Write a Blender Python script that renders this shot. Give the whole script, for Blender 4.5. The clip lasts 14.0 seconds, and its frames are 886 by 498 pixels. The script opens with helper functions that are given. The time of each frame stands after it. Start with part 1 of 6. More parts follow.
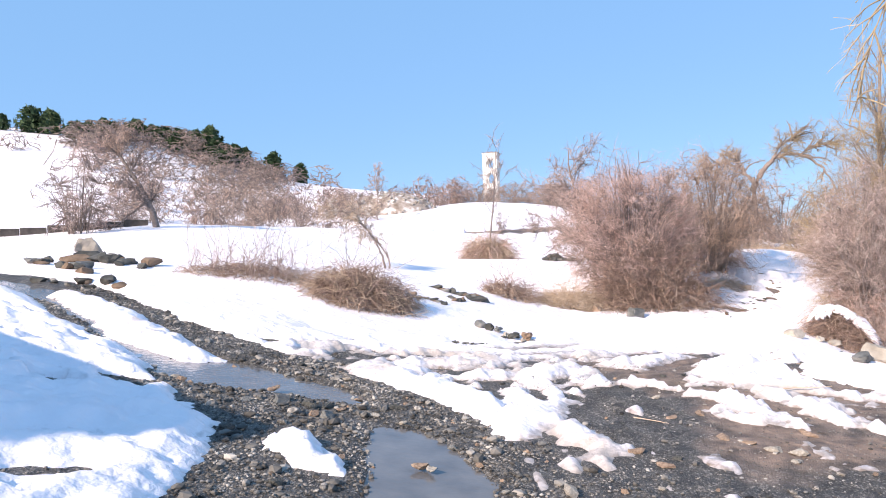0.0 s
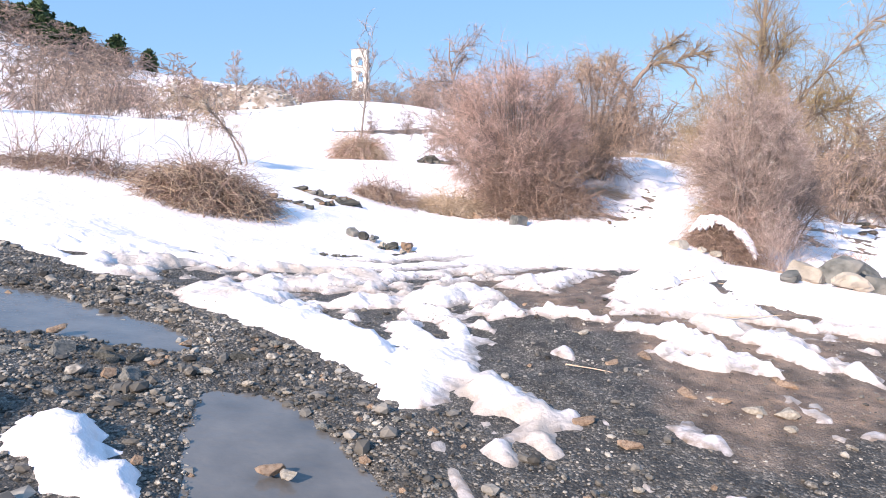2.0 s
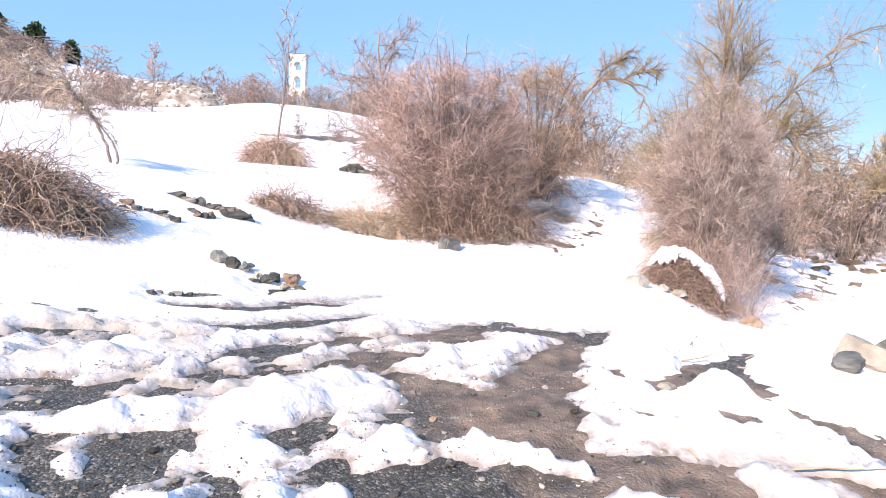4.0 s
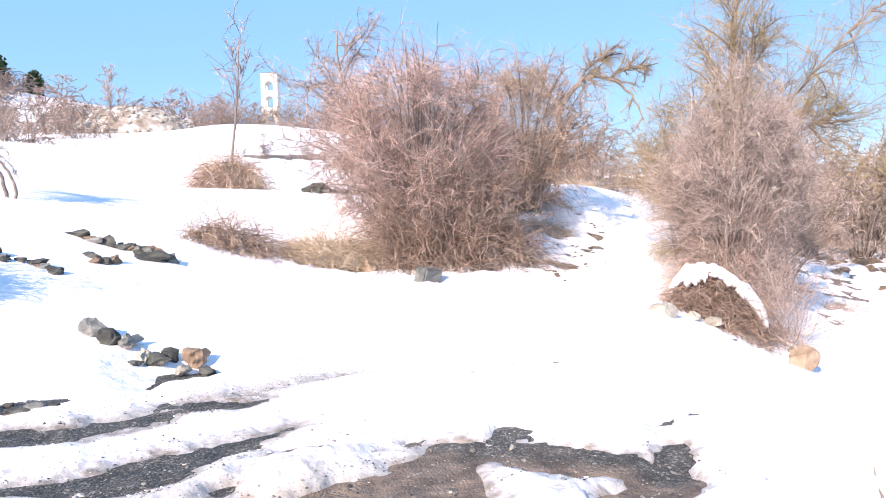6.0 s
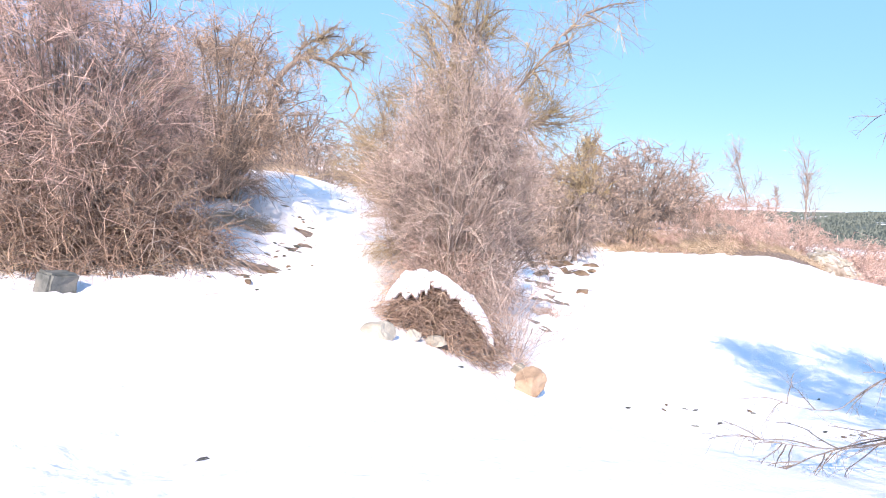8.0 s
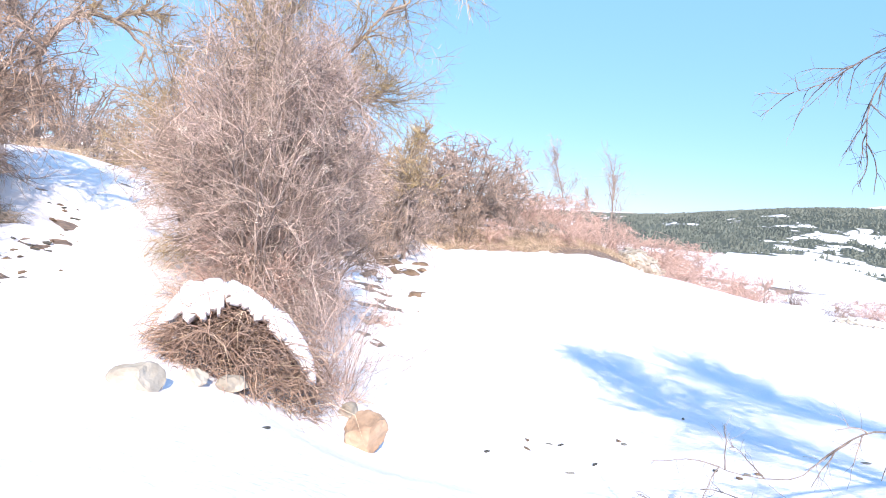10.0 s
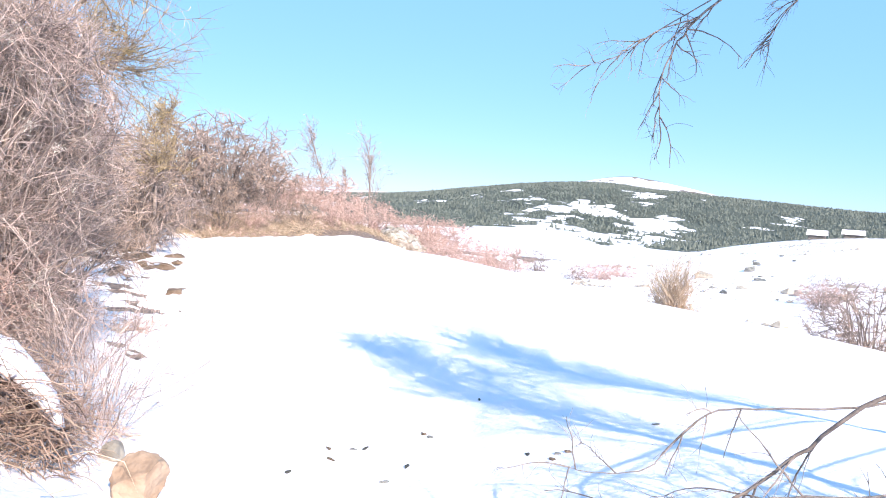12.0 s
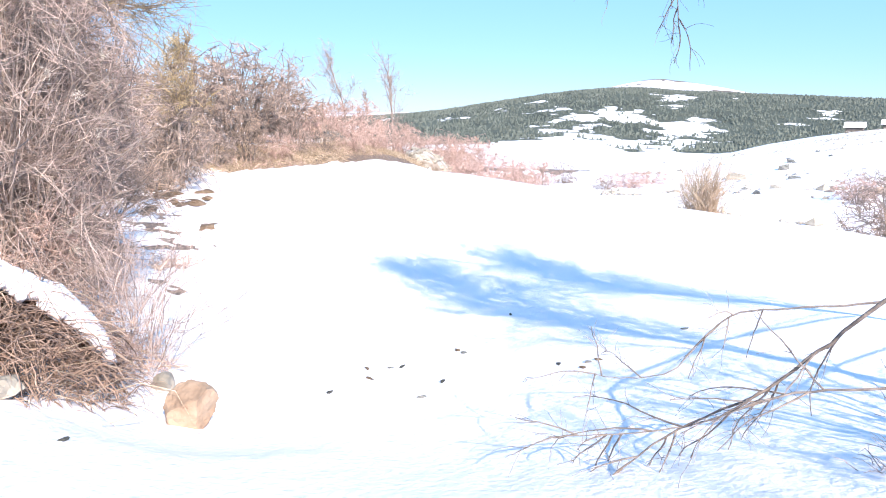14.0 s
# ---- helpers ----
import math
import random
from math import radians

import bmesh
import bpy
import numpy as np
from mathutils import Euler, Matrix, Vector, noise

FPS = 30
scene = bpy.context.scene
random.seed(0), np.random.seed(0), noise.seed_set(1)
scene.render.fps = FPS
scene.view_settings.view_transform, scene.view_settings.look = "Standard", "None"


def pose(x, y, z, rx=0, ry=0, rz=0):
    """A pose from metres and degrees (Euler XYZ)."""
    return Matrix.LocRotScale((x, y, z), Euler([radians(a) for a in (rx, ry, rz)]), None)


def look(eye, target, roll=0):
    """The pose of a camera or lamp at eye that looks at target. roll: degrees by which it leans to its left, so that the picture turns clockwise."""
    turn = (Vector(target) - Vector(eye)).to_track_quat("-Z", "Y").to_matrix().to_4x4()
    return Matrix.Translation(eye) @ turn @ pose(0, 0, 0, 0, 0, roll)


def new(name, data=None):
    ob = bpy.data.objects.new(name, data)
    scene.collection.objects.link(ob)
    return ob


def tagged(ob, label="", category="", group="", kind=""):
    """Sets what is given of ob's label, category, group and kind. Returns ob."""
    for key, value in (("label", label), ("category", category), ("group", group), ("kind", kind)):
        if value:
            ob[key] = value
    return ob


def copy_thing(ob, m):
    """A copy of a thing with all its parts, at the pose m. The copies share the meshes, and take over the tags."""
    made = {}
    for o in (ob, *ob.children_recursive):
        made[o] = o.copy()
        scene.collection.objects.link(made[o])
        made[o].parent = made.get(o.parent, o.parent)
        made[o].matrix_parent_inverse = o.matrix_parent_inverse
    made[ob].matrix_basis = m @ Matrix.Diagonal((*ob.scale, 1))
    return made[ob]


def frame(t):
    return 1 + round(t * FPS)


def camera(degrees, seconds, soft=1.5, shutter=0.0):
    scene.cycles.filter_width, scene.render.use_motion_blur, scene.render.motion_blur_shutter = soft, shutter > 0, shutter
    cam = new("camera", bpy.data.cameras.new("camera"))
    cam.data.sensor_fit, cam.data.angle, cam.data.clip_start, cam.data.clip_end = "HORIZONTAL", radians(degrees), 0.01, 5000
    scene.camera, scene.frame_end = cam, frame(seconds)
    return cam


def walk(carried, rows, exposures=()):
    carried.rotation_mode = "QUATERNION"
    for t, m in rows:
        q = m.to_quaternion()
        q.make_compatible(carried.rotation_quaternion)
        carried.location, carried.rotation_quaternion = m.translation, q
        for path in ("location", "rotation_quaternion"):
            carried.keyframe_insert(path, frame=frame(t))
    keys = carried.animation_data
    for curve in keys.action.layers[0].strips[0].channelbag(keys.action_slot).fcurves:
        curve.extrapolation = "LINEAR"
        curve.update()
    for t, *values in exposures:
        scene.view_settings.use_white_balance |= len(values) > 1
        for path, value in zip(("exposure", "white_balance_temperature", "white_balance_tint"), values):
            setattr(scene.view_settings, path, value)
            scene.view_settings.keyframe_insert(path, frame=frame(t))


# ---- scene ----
cam = camera(64.6, 14.0, 1.0)
PATH = [
    (0, (0.0, 0.0, 1.6), (-0.038, 2.0, 1.614), -1.7),
    (0.5, (-0.093, 0.473, 1.606), (-0.157, 2.471, 1.538), -2.1),
    (1, (-0.221, 0.908, 1.6), (-0.032, 2.897, 1.508), -3.6),
    (1.5, (-0.141, 1.357, 1.501), (0.2, 3.319, 1.315), -1.4),
    (2, (-0.041, 1.944, 1.481), (0.291, 3.899, 1.217), 0.0),
    (2.2, (0.062, 2.15, 1.47), (0.488, 4.09, 1.229), 0.3),
    (4.3, (1.011, 5.141, 1.38), (1.517, 7.063, 1.16), 2.7),
    (4.5, (1.073, 5.353, 1.385), (1.493, 7.295, 1.154), 1.4),
    (5, (1.289, 6.023, 1.421), (1.846, 7.933, 1.213), 1.0),
    (5.5, (1.553, 6.676, 1.387), (2.074, 8.601, 1.238), 2.7),
    (6, (1.707, 7.271, 1.409), (2.254, 9.186, 1.227), -0.3),
    (6.5, (2.009, 7.873, 1.356), (2.709, 9.741, 1.209), 2.0),
    (7, (2.398, 8.332, 1.346), (3.23, 10.137, 1.12), 3.0),
    (7.5, (2.749, 8.954, 1.374), (3.934, 10.555, 1.207), 2.7),
    (7.7, (2.867, 9.164, 1.347), (4.095, 10.733, 1.176), 3.0),
    (9.8, (4.74, 11.262, 1.141), (6.214, 12.6, 0.951), 4.2),
    (10, (4.806, 11.345, 1.141), (6.409, 12.53, 0.984), 5.0),
    (10.5, (5.079, 11.704, 1.14), (6.859, 12.584, 0.905), 4.1),
    (11, (5.376, 11.977, 1.11), (7.207, 12.753, 0.904), 4.7),
    (11.5, (5.467, 12.08, 1.124), (7.367, 12.692, 0.999), 4.2),
    (12, (5.428, 12.136, 1.116), (7.337, 12.709, 0.956), 3.4),
    (12.5, (5.38, 12.111, 1.113), (7.263, 12.732, 0.848), 0.5),
    (13, (5.362, 12.099, 1.17), (7.212, 12.772, 0.815), -0.6),
    (13.5, (5.351, 12.072, 1.164), (7.197, 12.736, 0.774), -0.6),
    (14, (5.373, 12.06, 1.149), (7.229, 12.697, 0.758), -0.5),
]
walk(cam, [(t, look(eye, target, roll)) for t, eye, target, roll in PATH],
     exposures=[(0, .55, 7080, 18), (2.2, .58, 7080, 18), (5, .75, 7020, 17), (8, .83, 6800, 15), (14, .86, 6600, 12)])

# ---- world, sun ----
SUN_ELEV, SUN_FROM = radians(31), radians(227)      # the sun stands in the south-west of the plan
world = bpy.data.worlds.new("sky")
scene.world = world
world.use_nodes = True
wn = world.node_tree
sky = wn.nodes.new("ShaderNodeTexSky")
sky.sky_type, sky.sun_disc = 'NISHITA', False
sky.sun_elevation, sky.sun_rotation = SUN_ELEV, SUN_FROM
sky.altitude, sky.air_density, sky.dust_density, sky.ozone_density = 900, 1.0, 0.0, 3.0
wn.nodes["Background"].inputs[1].default_value = 0.13
haze = wn.nodes.new("ShaderNodeMix")      # clear mountain sky: an even blue over the scattering model
haze.data_type = 'RGBA'
haze.inputs[0].default_value, haze.inputs[7].default_value = .76, (1.31, 3.1, 5.7, 1)
wn.links.new(sky.outputs[0], haze.inputs[6])
wn.links.new(haze.outputs[2], wn.nodes["Background"].inputs[0])
sun_dir = Vector((math.sin(SUN_FROM) * math.cos(SUN_ELEV), math.cos(SUN_FROM) * math.cos(SUN_ELEV), math.sin(SUN_ELEV)))
sun = new("sun", bpy.data.lights.new("sun", 'SUN'))
sun.data.energy, sun.data.angle, sun.data.color = 5.0, radians(0.55), (1.0, 0.90, 0.79)
sun.matrix_world = look((0, 0, 60), Vector((0, 0, 60)) - sun_dir)

# ---- small mathematics: value noise on the plan ----
TAB = np.random.RandomState(7).rand(256, 256)


def vnoise(x, y, size, seed=0):
    x, y = np.asarray(x, float) / size + 17.3 * seed, np.asarray(y, float) / size + 9.7 * seed
    i, j = np.floor(x).astype(int), np.floor(y).astype(int)
    u, v = x - i, y - j
    u, v = u * u * (3 - 2 * u), v * v * (3 - 2 * v)
    a, b = TAB[i % 256, j % 256], TAB[(i + 1) % 256, j % 256]
    c, d = TAB[i % 256, (j + 1) % 256], TAB[(i + 1) % 256, (j + 1) % 256]
    return ((a * (1 - u) + b * u) * (1 - v) + (c * (1 - u) + d * u) * v) * 2 - 1


def fbm(x, y, size, seed=0, octaves=4, gain=0.55):
    out, amp = 0.0, 1.0
    for n in range(octaves):
        out = out + amp * vnoise(x, y, size / 2 ** n, seed + 3 * n)
        amp *= gain
    return out / 1.8


def step_up(v):
    return 1 / (1 + np.exp(-np.clip(v, -30, 30)))


def ramp_up(v, w):
    return w * np.logaddexp(0, np.asarray(v, float) / w)


KNOLLS = [(2.4, 5.5, -0.21), (-0.3, 5.1, -0.38), (-1.1, 6.8, -0.14), (-1.3, 3.5, 0.19), (3.3, 6.1, 0.3), (1.7, 7.8, 0.27), (5.2, 8.6, 0.54), (0, 0, -0.26), (1, 13, -0.61), (4.3, 10, -0.4), (0.5, 11, 0.03), (2.2, 10.4, -0.02), (4.9, 18.75, -1.05), (7.5, 16.6, 1.07), (9.9, 15.8, -2.6), (10.5, 16.7, 1.01), (-20, 30, -0.27), (15.9, 20.8, -0.09), (15.8, 14.5, -0.77), (10.96, 15.2, -1.34), (13.2, 13, 1.4), (24.5, 29, -0.12), (3.7, 27.3, 0.68), (1.4, 31.4, -0.45), (-3, 33, -0.74), (-1.8, 15.1, 0.11), (-1.7, 18, 0.2), (-9, 16, -0.05), (-5, 9, -0.16), (5.4, 12, 0.47), (9.5, 24.5, 0.08), (11.5, 26.3, 1.11), (13.5, 29, 0.57), (17.5, 33.5, 0.73), (13.5, 24, -0.42), (8.9, 17.4, 1.56), (7, 14.3, 0.18), (14, 32, 0.92), (20, 42, 1.54), (-13, 31, 0.17), (7.5, 64, .2), (9.5, 69, .5)]


def ground_base(x, y):
    x, y = np.asarray(x, float), np.asarray(y, float)
    z = -.3 - 1.9 * np.tanh((x - 3) / 11)
    west = step_up((12 - x) / 5)
    z = z + (.135 * ramp_up(y - 22, 5) - .065 * ramp_up(y - 62, 6) - .10 * ramp_up(y - 190, 25)) * west
    z = z + (.06 * ramp_up(y - 26, 6) - .06 * ramp_up(y - 80, 10)) * (1 - west) * step_up((36 - x) / 6)
    z = z + 19 * np.exp(-((x + 105) / 62) ** 2 - ((y - 150) / 85) ** 2)
    z = z + 3.4 * np.exp(-((x + 55) / 15) ** 2 - ((y - 124) / 22) ** 2)
    z = z + .13 * (np.clip(x, -26, 12) + 3) * step_up((y - 46) / 5) * step_up((110 - y) / 12)
    z = z - 1.7 * step_up((-1 - x) / 2) * step_up((y - 43) / 4) * step_up((95 - y) / 6) * step_up((x + 24) / 3)
    # the bank along the north side of the lower field
    z = z + 1.5 * step_up((y - 32.5 + .13 * (x - 22)) / .9) * step_up((x - 27) / 2.5) * step_up((95 - x) / 12)
    # the edge where the lower field drops
    z = z - 2.4 * step_up(((x - 30) * .707 - (y - 11.5) * .707 - 3) / 1.6) * step_up((x - 16) / 2)
    # the valley, the wooded mountain and the snowy top behind it
    z = z - .06 * ramp_up(x - 44, 6) + .06 * ramp_up(x - 410, 30)
    ridge = 23.5 + 21 * np.exp(-((y - 110) / np.where(y > 110, 130, 260)) ** 2) - 10 * step_up((y - 300) / 80)
    z = z + ridge * step_up((x - 600) / 65)
    z = z + 37 * np.exp(-((x - 1500) / 260) ** 2 - ((y - 60) / 190) ** 2)
    z = z + 9.0 * step_up((-3 - y) / 8) * step_up((x - 85) / 18) * step_up((270 - x) / 30)
    return z


def ground_h(x, y):
    z = ground_base(x, y)
    for kx, ky, a in KNOLLS:
        z = z + a * np.exp(-((x - kx) ** 2 + (y - ky) ** 2) / 24)
    far = step_up((np.hypot(x, y) - 45) / 10)
    return z + far * (.5 * fbm(x, y, 30, 51) + .0016 * np.hypot(x, y) * fbm(x, y, 90, 52))


def stroke(x, y, pts):
    """How far a place lies outside a band; pts: x, y, half width along its middle line."""
    best = np.full(np.shape(x), 1e9)
    for (ax, ay, aw), (bx, by, bw) in zip(pts, pts[1:]):
        dx, dy = bx - ax, by - ay
        t = np.clip(((x - ax) * dx + (y - ay) * dy) / (dx * dx + dy * dy + 1e-9), 0, 1)
        best = np.minimum(best, np.hypot(x - ax - t * dx, y - ay - t * dy) - (aw + t * (bw - aw)))
    return best


ROAD = [(-16, 15.5, .9), (-9, 13.3, .8), (-6.6, 11.9, .75), (-4.9, 10.3, .8), (-3.3, 8.9, .95), (-2.0, 7.6, 1.2), (-.85, 5.9, 1.15), (-.55, 4.2, 1.2), (-.6, 1, 1.5), (-.8, -6, 2)]
MUD = [(2.4, -14, 3.4), (2.4, 2, 2.9), (2.35, 5.0, 1.9), (2.4, 6.2, 1.5), (3.6, 6.5, .95), (6, 5.4, .95), (16, 1.0, 1.0)]
SLUSH = [(-2.0, 9.9, .45), (-.4, 9.3, 1.3), (1.0, 9.0, 1.7), (1.9, 9.9, 1.1), (2.6, 10.3, .6)]
TRACK = [(4.0, 10.5, .03), (3.45, 9.9, .13), (2.85, 9.15, .24), (2.5, 8.6, .28), (2.2, 7.8, .36)]
TRACK2 = [(1.6, 9.35, .05), (1.9, 8.8, .2), (2.0, 8.2, .32), (2.0, 7.4, .6)]
SPUR = [(3.0, 8.95, .03), (3.2, 8.8, .12), (3.4, 8.62, .14), (3.62, 8.75, .13), (3.95, 8.95, .16), (4.3, 9.2, .16), (4.7, 9.5, .1), (5.05, 9.75, .03)]
SPUR2 = [(4.25, 9.15, .16), (4.1, 8.7, .18), (3.95, 8.3, .16), (4.1, 7.5, .25)]
HOLE = [(2.97, 8.25, .04), (3.0, 8.0, .1)]
HOLE2 = [(3.4, 8.18, .03), (3.57, 8.02, .08)]
HOLES = [[(3.08, 9.25, .03), (3.14, 9.2, .04)], [(3.2, 9.08, .03), (3.28, 9.02, .05)], [(3.1, 8.98, .04), (3.16, 8.9, .04)], [(4.75, 9.0, .1), (4.95, 9.1, .12)], [(3.42, 7.86, .04), (3.52, 7.82, .05)], [(3.15, 9.17, .04), (3.22, 9.12, .05)], [(3.42, 9.47, .05), (3.45, 9.45, .04)], [(3.6, 9.38, .05), (3.66, 9.34, .05)], [(-3.4, 6.75, .1), (-3.1, 6.65, .1)], [(-2.6, 4.05, .12), (-2.35, 4.2, .1)], [(-2.9, 4.75, .05), (-2.6, 4.85, .08)]]
TONGUE = [(-6.6, 11.75, .22), (-5.2, 10.55, .28), (-4.0, 9.2, .32), (-3.2, 8.45, .22)]
LUMP = [(-1.35, 5.35, .2), (-1.1, 5.0, .24), (-.85, 4.75, .14)]
WEDGE = [(-1.1, 8.75, .35), (-.35, 7.6, .28), (.1, 6.75, .2), (.42, 6.0, .1)]
WEDGE2 = [(.75, 6.5, .05), (.95, 5.95, .11), (1.15, 5.55, .06)]
BANK = [(-2.5, 3.4, .9), (-2.75, 4.6, .75), (-3.0, 5.5, .45)]
STREAKS = [[(2.5, 7.9, .08), (3.1, 7.75, .22), (3.8, 7.4, .12)], [(2.3, 7.2, .05), (2.6, 6.9, .12), (2.85, 6.4, .1), (2.95, 6.0, .03)],
           [(3.1, 7.3, .08), (3.3, 6.8, .16), (3.35, 6.2, .08)], [(2.35, 6.6, .02), (2.7, 6.25, .07), (2.9, 6.0, .03)], [(1.3, 7.9, .08), (1.9, 7.75, .2), (2.3, 7.5, .08)], [(3.9, 7.2, .1), (4.4, 6.9, .18), (5.0, 6.7, .08)]]
SCRAPES = [[(4.2, 12.92, .03), (4.43, 12.99, .03), (4.69, 13.12, .0)], [(3.72, 11.2, .05), (3.88, 11.05, .03)], [(4.86, 11.3, .02), (5.1, 11.33, .03), (5.33, 11.3, .02)], [(2.4, 13.2, .0), (3.0, 13.15, .02)], [(1.2, 12.2, .1), (1.6, 12.2, .2), (1.9, 12.35, .05)], [(-1.2, 11.2, .1), (-.4, 11.0, .12)], [(-2.4, 11.6, .05), (-1.6, 11.1, .06), (-.9, 10.9, .04)]]
RUTS = [[(.2, 11.6, .1), (.7, 11.72, .15), (1.24, 12.1, .12), (1.68, 12.5, .1), (2.1, 12.78, .09), (2.55, 12.95, .02)], [(.5, 10.8, .1), (.9, 10.8, .17), (1.4, 11.1, .14), (1.99, 11.6, .05)]]
BARE = [[(1.0, 12.75, .04), (1.1, 13.05, .14), (1.4, 13.2, .11), (1.75, 13.33, .02)], [(.15, 12.15, .07), (.5, 12.38, .05)], [(2.45, 10.3, .25), (2.75, 10.85, .1), (3.1, 10.6, .14), (3.6, 10.2, .14)], [(4.0, 10.85, .01), (4.5, 11.08, .03)]]
FOOTPRINTS = [(3.33, 15.5), (4.38, 14.39), (4.13, 13.43), (3.71, 13.35), (3.26, 12.99), (3.87, 12.4), (3.44, 12.23), (4.1, 12.42), (4.49, 11.6), (4.9, 14.9), (5.5, 15.6), (6.0, 16.5), (6.4, 17.3), (6.8, 18.3)]
CLUMPS = [(1.95, 9.2, .13), (2.35, 9.42, .22), (2.75, 9.72, .16), (3.0, 9.95, .06)]


def snow_depth(x, y):
    """Depth of the snow above the bare ground; below zero the ground shows."""
    wob = .15 * fbm(x, y, .9, 1) + .11 * fbm(x, y, .24, 2, 3, .75) + .06 * fbm(x, y, .1, 19, 2, .8)
    fine = fbm(x, y, .5, 5)
    near = step_up((16 - np.hypot(x - 1, y - 7)) / 1.5)
    deep = .13 + .05 * fbm(x, y, 3.5, 4) + .02 * fbm(x, y, .6, 8) * near
    t = deep + step_up((-2.1 - x) / .2) * step_up((10.5 - y) / .4) * (.10 * fbm(x, y, .8, 71) + .09 * fbm(x, y, .3, 72, 3, .7) - .8 * np.clip(fbm(x + .4 * y, y * 1.5, .6, 73) - .22, 0, 1))
    across = np.where(y > 8.2, -.6 * x + .8 * y, x + .12 * y)
    along = np.where(y > 8.2, .8 * x + .6 * y, y)
    ruts = 1.1 * vnoise(across, along * .2, .36, 3) + 1.0 * vnoise(across, along * .22, .15, 9) + .45 * fbm(x, y, .6, 6) + 1.0 * fbm(x, y, .2, 7, 3, .75)
    d = stroke(x, y, SLUSH) + wob
    t = np.minimum(t, np.where(d < .8, .024 + .066 * ruts + .03 * fbm(x, y, .11, 20, 2, .8) + .11 * np.maximum(d, 0) / .8, 9))
    d = stroke(x, y, MUD) + wob
    t = np.minimum(t, .28 * d + .02)
    t = np.maximum(t, np.where(d < 0, .075 * (ruts - 1.15), -9))
    for band, k, rag in ((ROAD, .5, .9), (TRACK, .5, .9), (TRACK2, .5, .9), (SPUR, .8, 1.0), (SPUR2, .8, 1.0), (HOLE, .8, .5), (HOLE2, .8, .5), *((q, .8, .5) for q in HOLES)):
        t = np.minimum(t, k * (stroke(x, y, band) + rag * wob))
    for band, k, rag in ((TONGUE, .5, .8), (LUMP, .8, 1.0), (WEDGE, .4, 1.2), (WEDGE2, .5, 1.2), (CLUMPS, .8, 1.2), (BANK, .6, .8), *((s, .5, 1.5) for s in STREAKS)):
        t = np.maximum(t, np.minimum(-k * (stroke(x, y, band) + rag * wob), .10 + .05 * fine + .06 * fbm(x, y, .16, 77, 3, .7)))
    for band in HOLES[8:]:
        t = np.minimum(t, .5 * (stroke(x, y, band) + .6 * wob))
    # the trampled path, and thin snow under the shrubs
    trod = stroke(x, y, [(7.6, 20.4, .5), (9.3, 23, .9), (13, 28.5, 1.2)])
    t = np.where(trod < .8, np.minimum(t, .05 + .07 * fbm(x, y, .7, 17) + .13 * fbm(x, y, .45, 18, 2) + .1 * np.maximum(trod, 0)), t)
    thin = np.minimum(stroke(x, y, [(15, 20.5, .4), (19, 24.6, 1.4), (23, 28.2, 1.8)]), stroke(x, y, [(3.6, 19.6, .2), (7.0, 20.4, .6)]))
    t = np.where(thin < 1.2, np.minimum(t, .03 + .22 * fbm(x, y, .8, 12, 4, .7) + .09 * np.maximum(thin, 0)), t)
    # the steep face of the bank keeps no snow
    face = step_up((y - 32.5 + .13 * (x - 22)) / .9) * step_up((x - 26) / 2.0) * step_up((95 - x) / 12)
    t = np.where((face > .25) & (face < .999), np.minimum(t, -.05 + .14 * fbm(x, y, 2.5, 15)), t)
    # thin snow on the far stony pasture
    t = np.where((x > 30) & (y < 14) & (x < 75), np.minimum(t, .10 + .11 * fbm(x, y, 2.2, 16)), t)
    hollow = np.hypot(x - 9.8, y - 15.75)
    t = np.where(hollow < 1.2, np.minimum(t, .02 + .12 * np.maximum(0, hollow - .35)), t)
    for band in BARE:
        t = np.minimum(t, .28 * (stroke(x, y, band) + .6 * wob))
    for band in RUTS:
        t = np.minimum(t, .22 * (stroke(x, y, band) + .6 * wob) + .012 + .03 * fine)
    for band in SCRAPES:
        t = np.minimum(t, .2 * (stroke(x, y, band) + .7 * wob) + .011)
    for fx, fy in FOOTPRINTS:
        t = t - .07 * np.exp(-(((x - fx) * .8 + (y - fy) * .6) / .12) ** 2 - (((y - fy) * .8 - (x - fx) * .6) / .06) ** 2)
    # bare strip high on the field
    t = np.minimum(t, np.maximum(.4 * (stroke(x, y, [(-1.2, 42.6, .2), (1, 43.2, .7), (3, 45, .9), (5, 47.5, .9), (7.5, 51, .8)]) + .5 * wob), -.35))
    return t


def woods(x, y):
    """Where the pines of the mountain stand: above zero within the woods."""
    clear = fbm(x * .5, y, 70, 61) + .8 * fbm(x * .6, y * .8, 26, 62) + .7 * fbm(x, y, 12, 63) + .4 * fbm(x, y, 5, 64, 2)
    belt = -.66
    for gx, gy, sx, sy, k in ((550, 60, 26, 30, .9), (520, 8, 30, 24, .85), (590, 118, 16, 12, .8), (395, 50, 40, 60, 1.1), (655, 140, 14, 16, .8), (600, 100, 30, 50, .5), (640, -40, 60, 90, .3)):
        belt = belt + k * np.exp(-((x - gx) / sx) ** 2 - ((y - gy) / sy) ** 2)
    return clear - belt - 3 * step_up((315 - x) / 8) - 2 * step_up((385 - x) / 10) * step_up((y - 60) / 8)


